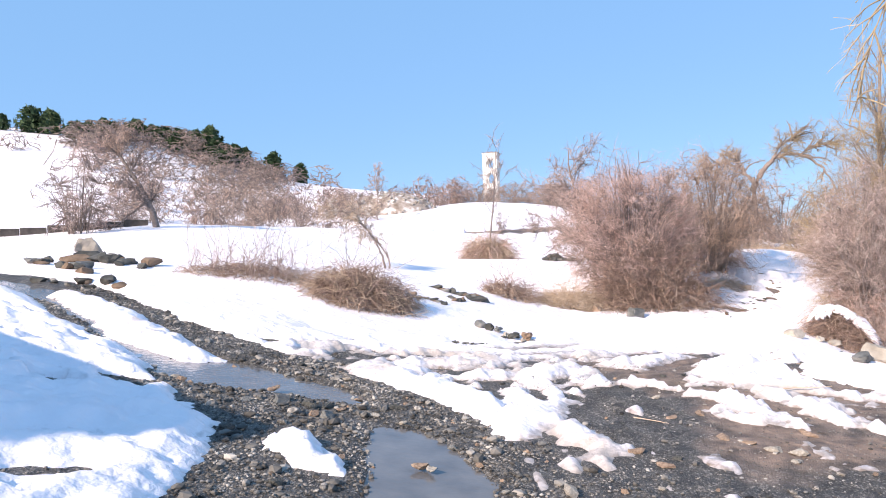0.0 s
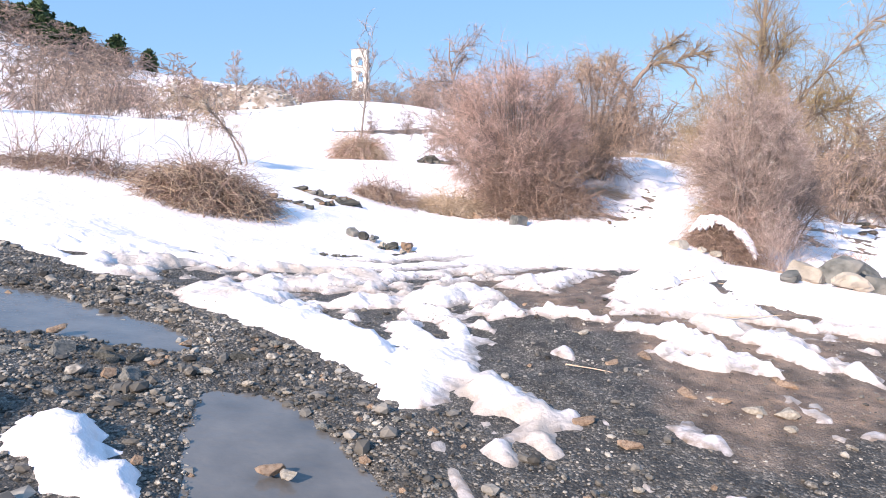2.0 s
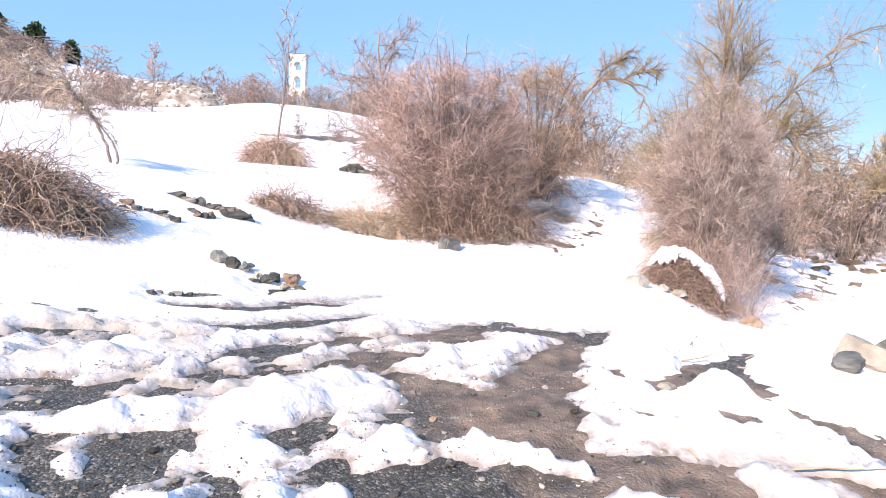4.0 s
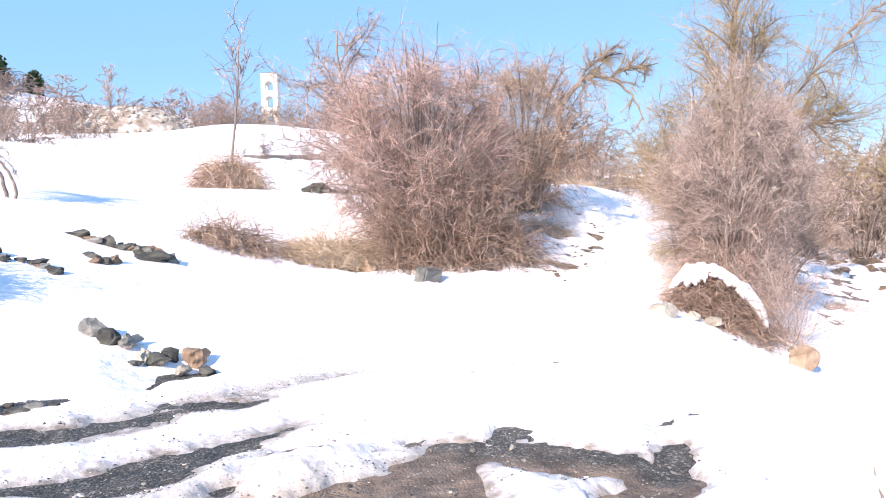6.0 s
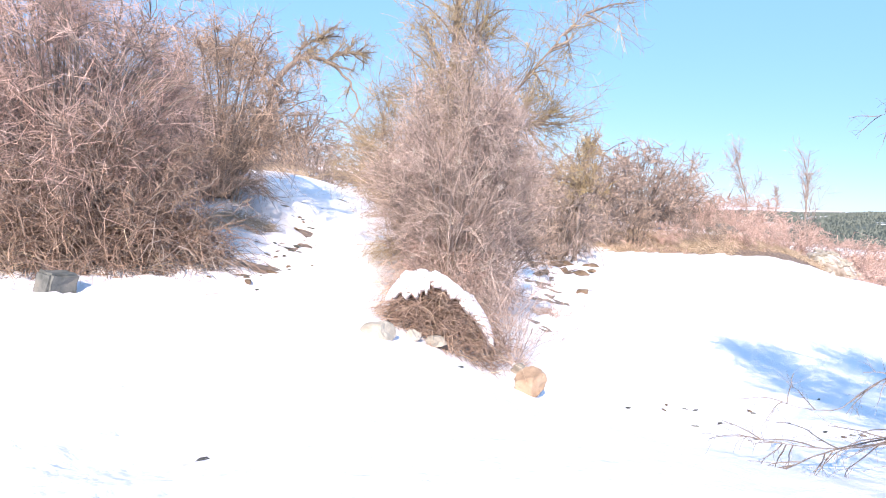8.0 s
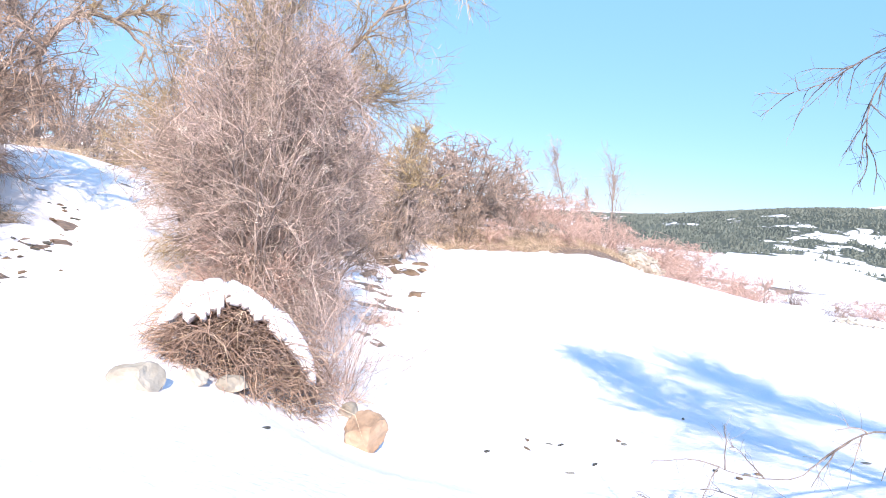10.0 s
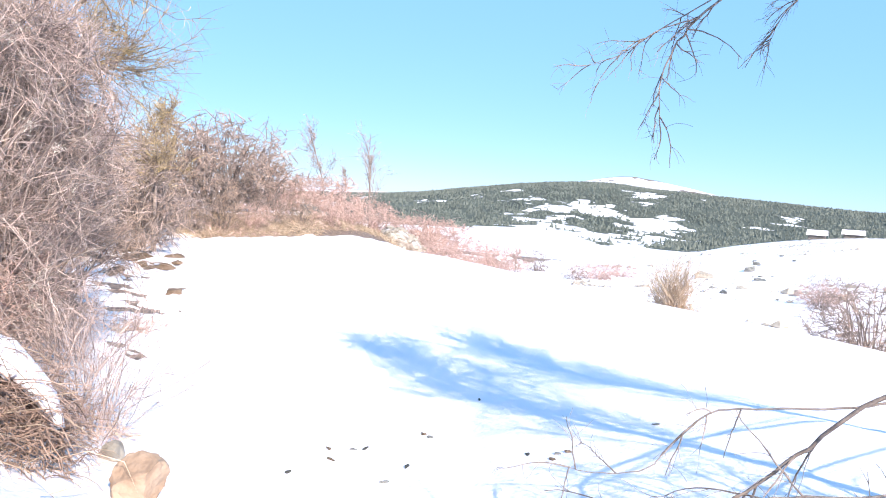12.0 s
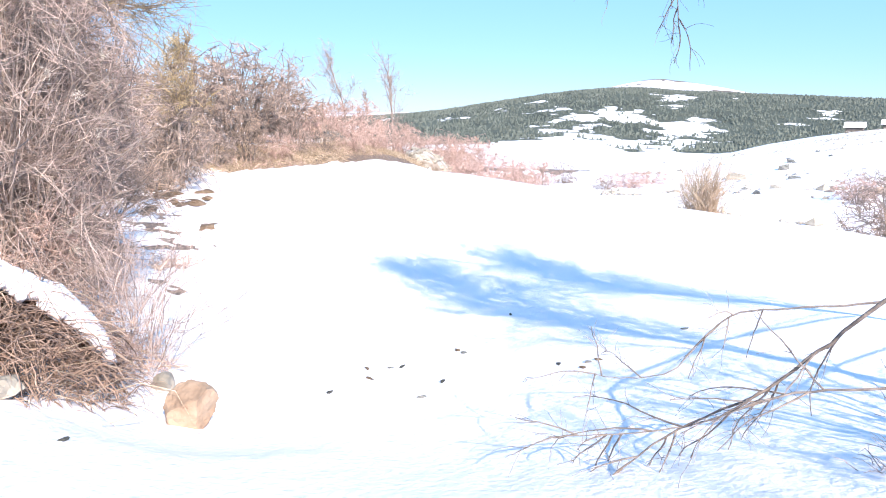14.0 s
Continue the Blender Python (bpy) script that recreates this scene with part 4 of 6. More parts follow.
heap("weed_clump", "thin pale pink dry weeds beside the snow-capped heap", 10.6, 17.2, .9, .8, .85, 0, 28, 220, TWIG_PINK, STRAW, 120, "weeds", sticks=100, fine=.0042, cane=.5)
heap("grass_tussock", "pale dry grass tussock at the foot of a sapling", 1.33, 29.4, 1.6, 1.3, 1.4, 0, 24, 700, TWIG_PINK, STRAW, 1800, "grass", fine=.009, dome=1.5)
heap("bramble", "brown bramble clump with snow on top", 1.5, 20.4, 1.5, 1.1, .7, 0, 26, 900, grass=350, sticks=25, dome=1.3)
heap("grass_tussock", "flattened straw-coloured grass beside the great shrub", 3.4, 20.6, 2.0, 1.2, .95, 0, 27, 450, STRAW, STRAW, 1300, "grass")
heap("grass_tussock", "straw-coloured grass at the foot of the brown shrub", 8.9, 23.6, 1.6, .9, .6, 0, 29, 150, STRAW, STRAW, 700, "grass")
heap("grass_tussock", "straw-coloured grass by the bend of the path", 14.2, 32.5, 3.0, 1.2, .8, 0, 30, 150, STRAW, STRAW, 800, "grass", fine=.009)
heap("weed_clump", "low brown weeds showing through the snow", 16.2, 21.1, 1.5, .9, .34, 0, 33, 420, TWIG_PINK, STRAW, 350, "weeds")


def dead_sapling(x, y):
    rng = np.random.RandomState(41)
    e = thing("dead_sapling", "leaning dead sapling with drooping crown of dry twigs", "tree", (x, y, soil_z(x, y)))
    A, tb = limb_mesh("trunk", rng, [(0, 0, 0), (-.08, 0, .45), (-.3, .05, .95), (-.65, .1, 1.45), (-1.2, .15, 1.85), (-1.7, .1, 1.95)], .035, .01, BARK)
    part("trunk", mesh_from("trunk", *tb, BARK, True), e)
    A2, tb = limb_mesh("trunk", rng, [(.1, 0, 0), (.1, 0, .4), (-.1, .05, .75), (-.45, .1, 1.15), (-.8, .15, 1.6), (-1.0, .1, 2.05)], .028, .008, BARK)
    part("trunk", mesh_from("trunk", *tb, BARK, True), e)
    A = np.concatenate([A, A2])
    b, w, s = shoots(rng, A, 70, .45, 1, .6, -.05)
    B = grow(rng, b, w, rng.uniform(.3, .9, 70), 5, .18, .0, .35)
    b, w, s = shoots(rng, B, 1300, .1, 1, .7, -.1)
    T = grow(rng, b, w, rng.uniform(.08, .3, 1300), 3, .3, 0, .4)
    part("branchwork", mesh_from("branchwork", *tubes(B, .009, .004, 3), BARK), e)
    part("crown", mesh_from("crown", *needles(T, .0055), STRAW), e, "dry curled twigs and leaves")
    c, _, _ = shoots(rng, B[: len(B) * 2 // 3], 34, .4, 1, .6)
    b = np.repeat(c, 40, 0) + rng.normal(0, .035, (34 * 40, 3))
    part("bloom", mesh_from("bloom", *needles(grow(rng, b, rng.normal(0, 1, b.shape), rng.uniform(.03, .07, len(b)), 1), .007), SEED), e, "fluffy pale seed heads")
    return e


dead_sapling(-2.1, 20.8)
tree("sapling", "thin bare sapling standing in a grass tussock", 1.38, 29.6, 4.9, 42, BARK, TWIG_GREY, .05, 13, 60, 400, spread=.55, first=.4, fine=.006, picked=4, lean=(0, 0), crook=.03, limb_len=.4)

# low scrub round the upper field: a few kinds, repeated
SCRUB = [shrub("shrub", "leafless brown field shrub", -12.6, 36.2, 3.2, 4.6, 51, BARK, TWIG_BROWN, 26, 200, 1500, fine=.0115, segs=1, picked=3, group="scrub round the upper field"),
         shrub("shrub", "leafless grey-brown field shrub", -15.6, 28.6, 3.9, 3.6, 52, BARK, TWIG_GREY, 26, 190, 1400, fine=.0115, segs=1, picked=5, low=.4, group="scrub round the upper field"),
         shrub("shrub", "leafless reddish field shrub", -3.0, 66.0, 3.6, 3.0, 53, BARK, TWIG_RED, 26, 190, 1400, fine=.014, segs=1, picked=3, low=.3, group="scrub round the upper field")]
tree("tree", "low spreading bare tree with brown twigs beside the wall", -13.3, 31.0, 4.4, 54, BARK, TWIG_BROWN, .16, 24, 240, 2600, spread=1.0, first=.15, fine=.010, limb_len=.55, segs=3)
rng = np.random.RandomState(5)
for k, x, y, s, w in ((0, -10.8, 40.5, .95, 1.1), (1, -16.6, 31.0, .8, 1), (0, -14.2, 47, 1.0, 1.2), (0, -9.2, 50, .8, 1.2), (0, -17, 54, 1.2, 1.2), (1, -12.5, 56, 1.1, 1.1), (0, -8.0, 57, .9, 1.3), (2, -11, 62, 1.0, 1.1),
                      (0, -5.4, 66, .8, 1.3), (1, -7.8, 70, 1.0, 1), (2, .5, 73, .9, 1.2), (0, 3.0, 70, .8, 1.3), (0, 6.5, 70, .8, 1.2), (2, 9.5, 68, 1.0, 1.2), (1, 12.5, 66, .9, 1.2), (0, 11, 58, .9, 1.2), (2, -21, 58, 1.1, 1.2),
                      (0, -24, 50, 1.0, 1.2), (1, -20, 42, .9, 1.1), (0, -27, 62, 1.2, 1.3), (2, -32, 72, 1.3, 1.4), (0, -22, 74, 1.3, 1.4), (1, -37, 84, 1.4, 1.3), (0, -44, 92, 1.4, 1.5), (2, -52, 100, 1.4, 1.4),
                      (0, -30, 92, 1.5, 1.5), (1, 5.2, 46.5, .45, 1), (1, 3.0, 45.5, .4, .8), (1, 6.8, 42.5, .6, 1), (0, 6.6, 36.5, .8, 1), (1, 7.4, 31.0, .9, 1)):
    put_copy(SCRUB[k], x, y, s * rng.uniform(.9, 1.1), rng.uniform(0, 360), w)

# scrub behind the path and along the bank of the lower field
BANKS = [shrub("shrub", "leafless brown shrub on the grassy bank", 27.6, 30.6, 3.0, 3.8, 61, BARK, TWIG_BROWN, 30, 230, 1900, fine=.0075, segs=1, picked=3, group="scrub on the bank"),
         shrub("shrub", "rosy leafless thicket on the bank", 55.2, 33.5, 3.0, 5.4, 62, TWIG_PINK, TWIG_PINK, 40, 320, 3200, fine=.010, segs=1, picked=2, low=.3, group="scrub on the bank"),
         shrub("shrub", "leafless grey shrub above the path", 17.2, 35.8, 3.0, 3.6, 63, BARK, TWIG_GREY, 30, 220, 1800, fine=.0075, segs=1, picked=3, group="scrub on the bank"),
         shrub("shrub", "golden-twigged leafless willow shrub", 25.4, 31.6, 4.6, 3.4, 64, BARK, TWIG_OLIVE, 34, 240, 1900, fine=.0075, tip=TWIG_GOLD, tips=160, segs=1, picked=5, low=.45, group="scrub on the bank")]
for k, x, y, s, w in ((0, 29.0, 31.6, .55, 1.1), (2, 31.2, 31.4, .5, 1.2), (0, 33.4, 31.2, .6, 1.1), (1, 35.6, 31.0, .4, .9), (2, 37.8, 31.2, .55, 1.1), (0, 40.4, 31.0, .5, 1.1), (1, 43.2, 30.6, .45, .9), (1, 46.4, 30.6, .45, .9), (2, 28.0, 32.8, .8, 1.1), (0, 26.6, 31.8, .8, 1.1), (2, 14.0, 38.6, .9, 1.2), (0, 19.6, 39.5, 1.0, 1.1), (2, 21.6, 36.0, 1.1, 1.1), (0, 18.2, 31.2, .85, 1.1), (0, 20.6, 30.4, 1.0, 1.1), (2, 22.8, 30.0, .9, 1.1), (0, 17.6, 44, 1.1, 1.2), (2, 12.4, 44, 1.0, 1.3),
                      (0, 24.4, 33.5, 1.2, 1.1), (2, 25.6, 29.6, .8, 1.1), (0, 30.6, 32.6, 1.15, 1), (2, 32.6, 33.4, 1.1, 1), (0, 35.0, 33.2, 1.25, 1), (2, 37.6, 33.6, 1.2, 1), (0, 40.2, 33.6, .95, 1), (3, 30.0, 36.5, 1.0, .8),
                      (0, 43.0, 34.8, .9, 1), (1, 47.5, 34.0, .8, 1), (1, 51.5, 35.0, 1.0, 1), (1, 59.0, 34.6, 1.0, 1.1), (1, 63.5, 33.0, .95, 1.2), (1, 56.5, 29.0, .7, 1.1), (1, 50.5, 25.6, .75, 1), (1, 53.5, 25.2, .95, 1), (1, 57.0, 24.2, .9, 1),
                      (1, 61.0, 23.6, .8, 1), (1, 66.0, 30, 1.0, 1.2), (1, 72, 34, 1.1, 1.3), (1, 80, 38, 1.2, 1.4), (2, 68.0, 22.0, .7, 1), (1, 64.5, 16.5, .5, 1.5), (1, 69.0, 15.0, .5, 1.6), (0, 62, 18.0, .45, 1.2),
                      (0, 29.2, 5.8, .75, 1.1), (2, 31.0, 5.0, .9, 1.2), (1, 55, 1.6, .5, 1.3), (0, 58, .5, .6, 1.3), (2, 52, 2.2, .5, 1.2), (3, 37.5, 11.6, .45, .8), (0, 23.0, 37.5, 1.3, 1.1), (2, 28.0, 39.0, 1.2, 1.2), (2, 12.2, 34.5, 1.1, 1.1), (0, 13.6, 41.5, 1.3, 1.2), (0, 16.2, 41.0, 1.2, 1.2), (2, 20.0, 43.5, 1.4, 1.3), (0, 24.0, 42.5, 1.4, 1.3), (2, 26.5, 35.5, 1.4, 1.1), (3, 22.4, 33.0, 1.0, .9), (0, 31.5, 37.5, 1.4, 1.2), (2, 36, 37, 1.2, 1.2), (0, 33.5, 35.0, 1.2, 1.0), (0, 38.8, 35.4, 1.1, 1.1), (1, 45.0, 36.0, .9, 1), (1, 42.5, 33.4, .7, 1), (2, 9.6, 37.5, 1.0, 1.1), (0, 10.6, 31.0, .9, 1.0)):
    tall = 1.0 if x < 22 or y > 36 else 1.45 if x < 44 and y > 29 and s > .75 else 1.15
    put_copy(BANKS[k], x, y, s * tall * rng.uniform(.92, 1.08), rng.uniform(0, 360), w)
heap("reed_clump", "tall straw-coloured reeds with a reddish base at the field edge", 35.2, 11.2, 1.1, .9, 1.6, 0, 71, 420, STRAW, TWIG_PINK, 600, "reeds", fine=.012, sticks=180, dome=.1, cane=1.0)
for i, (x, y, l, w) in enumerate(((30.5, 31.0, 5, 1.5), (34.5, 30.6, 5, 1.6), (38.6, 30.6, 5, 1.6), (43.5, 30.8, 5, 1.6), (49, 29.8, 5, 1.6), (26.2, 31.2, 3.4, 1.4), (29.0, 32.0, 4, 1.6), (32.5, 31.6, 4, 1.8), (36.5, 31.4, 4, 1.8), (41, 31.2, 4, 1.8), (46.5, 30.8, 4.5, 1.8), (31, 33.0, 4, 1.6), (35, 32.6, 4, 1.6), (39.5, 32.3, 4, 1.6), (44.5, 31.8, 4, 1.6))):
    heap("grass_tussock", "dry straw-coloured grass along the bank", x, y, l, w, .6, -8, 80 + i, 250, TWIG_PINK if i % 2 else STRAW, STRAW, 650, "grass", fine=.014, group="grass along the bank", dome=.4)
tree("tree", "slender bare birch on the bank", 58.5, 38.6, 7.8, 72, BARK_PALE, TWIG_GREY, .09, 16, 120, 900, spread=.5, first=.3, fine=.009, segs=2, picked=5)
tree("tree", "crooked bare tree on the bank", 48.6, 38.2, 5.6, 73, BARK, TWIG_GREY, .1, 14, 100, 700, spread=.9, first=.35, fine=.008, segs=2, picked=5)
tree("tree", "tall narrow bare poplar", 84.0, 45.4, 11.2, 74, BARK_PALE, TWIG_GREY, .12, 26, 140, 800, spread=.16, first=.12, fine=.012, segs=2, picked=6, limb_len=.6, up=.9)
tree("tree", "slender bare young poplar tree", 80.2, 47.0, 6.6, 75, BARK_PALE, TWIG_GREY, .07, 12, 60, 400, spread=.25, first=.2, fine=.016, segs=2, picked=3, limb_len=.5, up=.9)
tree("tree", "thin pale bare tree below the bank", 52.0, 21.0, 2.6, 76, BARK_PALE, TWIG_PINK, .05, 10, 60, 300, spread=.6, first=.3, fine=.012, segs=2, picked=3)
tree("tree", "crooked bare tree with golden twigs", 26.6, 29.4, 5.2, 77, BARK, TWIG_OLIVE, .1, 18, 200, 2200, spread=.7, first=.25, fine=.007, segs=3, tip=TWIG_GOLD, tips=220)

# two trees that stand beside the walk; their limbs hang into it and their shadows lie on the field
tree("tree", "large bare tree with limbs hanging over the track", 9.0, 7.7, 6.7, 91, BARK, TWIG_GREY, .08, 34, 420, 3600, spread=.8, first=.3, fine=.0055, limb_len=.4, crook=.05, up=.5, twig_len=.1)
tree("tree", "large bare tree with low branches over the snow", 11.0, 6.4, 7.7, 92, BARK, TWIG_GREY, .08, 26, 300, 2600, spread=.42, first=.34, fine=.0055, limb_len=.36, crook=.05, up=.6, twig_len=.1)
# a bush never in view, added so that its shadows fall on the snow
shrub("shrub", "bare grey bush between two trees, added out of view for its shadows", 8.7, 8.8, 2.7, 2.6, 94, BARK, TWIG_GREY, 34, 160, 1300, fine=.0045, segs=2, picked=6, low=.2)


def hanging_branch(name, label, places, r, seed, side, long, fine, bark):
    """A branch of a tree beyond the picture's edge, drawn through its places, with side twigs."""
    rng = np.random.RandomState(seed)
    foot = places[0]
    e = thing(name, label, "branch", foot)
    A, tb = limb_mesh("bough", rng, [tuple(np.subtract(p, foot)) for p in places], r, r * .22, bark)
    bough = part("bough", mesh_from("bough", *tb, bark, True), e)
    b, w, s = shoots(rng, A, side, .5, 1, .55, .03)
    B = grow(rng, b, w, long * rng.uniform(.4, 1.1, side), 8, .12, -.01, .10)
    for k in range(side):
        part("branchlet", mesh_from("branchlet", *tubes(B[k:k + 1], fine * 1.7, fine * .7, 5), bark, True), bough)
    b, w, s = shoots(rng, B, side * 6, .15, 1, .6, .03)
    T = grow(rng, b, w, long * rng.uniform(.12, .45, side * 6), 5, .15, 0, .1)
    part("twigwork", mesh_from("twigwork", *tubes(T, fine * .6, fine * .35, 3), bark), e)
    return e


hanging_branch("branch", "thin dark branch hanging down against the sky", [(11.2, 6.6, 3.0), (12.0, 9.2, 3.9), (12.4, 11.0, 3.6), (12.37, 11.82, 2.95), (12.38, 12.07, 2.66), (12.37, 12.22, 2.3), (12.37, 12.16, 1.8)], .020, 94, 14, .6, .0045, BARK)
hanging_branch("branch", "fine dark branch with curling twigs against the sky", [(12.0, 9.2, 3.9), (12.42, 10.9, 3.65), (12.4, 11.75, 3.05), (12.4, 12.25, 2.75), (12.4, 12.6, 2.5), (12.4, 12.9, 2.42)], .010, 97, 14, .5, .0035, BARK)
hanging_branch("branch", "second fine dark branch hanging against the sky", [(11.8, 8.6, 3.8), (12.5, 10.2, 3.7), (12.45, 10.9, 3.2), (12.42, 11.2, 2.9), (12.4, 11.3, 2.6)], .010, 98, 12, .45, .0035, BARK)
hanging_branch("branch", "low bare grey branch forking over the snow", [(11.2, 7.0, 1.4), (10.6, 9.0, .9), (10.1, 10.4, .3), (10.0, 10.89, .03), (9.97, 11.24, -.35), (9.91, 11.54, -.63), (9.82, 12.07, -.91), (9.67, 12.36, -1.18)], .020, 93, 12, .8, .0042, BARK)
hanging_branch("branch", "long thin bare branch arching above the snow", [(11.1, 7.0, 1.6), (10.6, 9.2, .8), (10.1, 10.5, .12), (9.99, 10.89, .01), (10.05, 11.28, -.07), (10.09, 11.7, -.14), (10.04, 11.89, -.33), (9.96, 12.05, -.57), (9.93, 12.37, -.63), (9.91, 12.63, -.6)], .010, 95, 9, .5, .0032, BARK)
hanging_branch("branch", "low bare branch lying close over the snow", [(11.0, 7.2, .9), (10.5, 9.2, .2), (10.0, 10.4, -.35), (9.84, 10.87, -.48), (9.91, 11.36, -.57), (9.85, 11.87, -.84), (9.8, 12.28, -.95), (9.73, 12.71, -.99)], .013, 99, 12, .7, .004, BARK)
hanging_branch("branch", "pale hanging branch with drooping yellowish twigs", [(8.8, 7.5, 3.4), (6.8, 6.6, 4.9), (4.8, 6.1, 5.0), (4.15, 6.4, 4.2), (3.9, 6.55, 3.5), (3.78, 6.62, 2.9)], .014, 96, 26, .6, .0055, TWIG_OLIVE)


# ---- rocks ----
rock("boulder", "rounded tan sandstone boulder on the snow", 9.84, 15.82, (.215, .21, .215), ROCK_TAN, 31, .12, flat=5, rough=.2, cuts=4, z=-1.41)
rock("rock", "small pale stone beside the boulder", 10.35, 16.5, (.17, .12, .11), ROCK_PALE, 33, .2)
bm = bmesh.new()
box_bm(bm, -.19, -.15, -.18, .19, .15, .17)
bmesh.ops.bevel(bm, geom=bm.edges[:], offset=.03, segments=2, affect='EDGES')
bmesh.ops.subdivide_edges(bm, edges=bm.edges[:], cuts=2, use_grid_fill=True)
for v in bm.verts:
    v.co += Vector((.05 * v.co.z, 0, 0)) + .022 * noise.noise_vector(v.co * 7) + .01 * noise.noise_vector(v.co * 23)
tagged(new("rock", bm_mesh("rock", bm, ROCK_GREY)), "squared grey stone block on the snow beside the shrub", "rock").matrix_world = pose(4.74, 18.85, floor_z(4.74, 18.85) + .13, 4, 6, 25)
rock("rock", "half-buried yellowish stone beside the shrub", 3.95, 19.95, (.2, .16, .15), ROCK_TAN, 34, .25)
rock("rock", "flat grey stone half sunk in the snow", 7.75, 16.35, (.24, .17, .13), ROCK_PALE, 35, .3, rz=-20, flat=2, rough=.15)
rock("rock", "pale rounded stone under the bramble heap", 8.75, 16.5, (.15, .12, .11), ROCK_PALE, 36, .25)
rock("rock", "small pale stone beside the bramble heap", 8.45, 16.6, (.12, .1, .09), ROCK_PALE, 37, .25)
for i, (x, y, a, b, c, m, lab) in enumerate((
        (.45, 13.85, .13, .09, .11, ROCK_GREY, "grey upright rock in a row on the snow"), (.62, 13.62, .13, .1, .09, ROCK_DARK, "dark angular rock in a row on the snow"), (.76, 13.55, .16, .1, .08, ROCK_GREY, "grey angular rock in a row on the snow"),
        (.9, 13.4, .13, .08, .08, ROCK_PALE, "pale flat rock in a row on the snow"), (1.0, 13.3, .15, .1, .07, ROCK_DARK, "dark flat rock in a row on the snow"), (1.1, 13.42, .1, .08, .08, ROCK_DARK, "small dark rock in a row on the snow"),
        (1.3, 13.38, .17, .11, .12, ROCK_TAN, "brown squared stone at the end of the row"), (1.2, 13.2, .1, .07, .05, ROCK_PALE, "small pale stone at the end of the row"), (1.4, 13.2, .12, .08, .05, ROCK_DARK, "flat dark stone at the end of the row"), (.85, 13.25, .07, .05, .04, ROCK_DARK, "small dark rock in a row on the snow"))):
    rock("rock", lab, x, y, (a, b, c), m, 100 + i, .24, rz=37 * i, group="row of rocks on the snow", rough=.42, flat=13)
rng = np.random.RandomState(31)
for lx, ly, hx, hy, n, z0, z1 in ((-.55, 18.35, .75, 17.85, 20, .08, .17), (-1.15, 16.25, -.3, 16.0, 9, .06, .1), (-.2, 17.0, .15, 16.85, 6, .06, .11), (3.3, 27.2, 4.9, 27.3, 9, .12, .24), (-.1, 11.95, .55, 12.3, 9, .03, .06)):
    for k in range(n):
        f = (k + rng.uniform(0, 1)) / n
        s_ = rng.uniform(z0, z1)
        rock("clod", "dark ragged clod of soil and stone breaking out of the snow", lx + (hx - lx) * f + rng.normal(0, .03), ly + (hy - ly) * f + rng.normal(0, .09), (s_ * rng.uniform(1, 1.7), s_ * .8, s_ * rng.uniform(.5, .9)), (ROCK_DARK, SOIL, ROCK_DARK, ROCK_GREY)[k % 4], 900 + k + n, .3, rz=rng.uniform(-35, 10), rough=.5, flat=9, cuts=2, group="broken snow steps")
for i, (x, y, a, b, c, m, lab) in enumerate((
        (5.75, 9.05, .36, .26, .24, ROCK_GREY, "large rounded grey rock in a pile"), (5.3, 8.95, .26, .2, .18, ROCK_PALE, "pale rounded rock in a pile"), (6.25, 9.2, .34, .24, .2, ROCK_GREY, "grey rounded rock in a pile"),
        (5.9, 8.6, .22, .18, .16, ROCK_GREY, "grey rounded rock in a pile"), (5.55, 8.55, .2, .15, .12, ROCK_PALE, "pale flat rock in a pile"), (6.3, 8.5, .26, .2, .2, ROCK_GREY, "grey rounded rock in a pile"), (4.95, 8.7, .15, .12, .09, ROCK_GREY, "small grey rock in a pile"))):
    rock("rock", lab, x, y, (a, b, c), m, 120 + i, .22, rz=40 * i, flat=6, rough=.32, group="rock pile beside the track")
rock("rock", "tall weathered grey-brown block beside the rill", -9.6, 18.0, (.5, .4, .42), ROCK_PALE, 140, .2, rz=10, flat=13, rough=.4, group="rocks beside the rill")
rng = np.random.RandomState(32)
for lx, ly, hx, hy, n, z0, z1 in ((-9.4, 17.2, -6.9, 15.7, 13, .16, .34), (-9.8, 16.2, -7.2, 13.9, 12, .1, .24), (-8.0, 13.4, -6.3, 12.7, 9, .08, .16)):
    for k in range(n):
        f = (k + rng.uniform(0, 1)) / n
        s_ = rng.uniform(z0, z1)
        rock("rock", "dark angular rock half under snow beside the rill", lx + (hx - lx) * f + rng.normal(0, .12), ly + (hy - ly) * f + rng.normal(0, .2), (s_ * rng.uniform(1, 1.6), s_, s_ * rng.uniform(.5, .8)), (ROCK_DARK, ROCK_GREY, ROCK_DARK, SOIL)[k % 4], 940 + k + n, .28, rz=rng.uniform(-60, 30), rough=.45, flat=11, cuts=2, group="rocks beside the rill")
rock("rock", "dark greenish rock on the rising field", 3.75, 27.3, (.4, .28, .26), ROCK_DARK, 160, .25, rz=-15, flat=11, rough=.4)
rock("clod", "dark lump of earth in the snow", 23.5, 29.6, (.5, .3, .15), ROCK_DARK, 167, .25, rz=-15, flat=9, rough=.4)
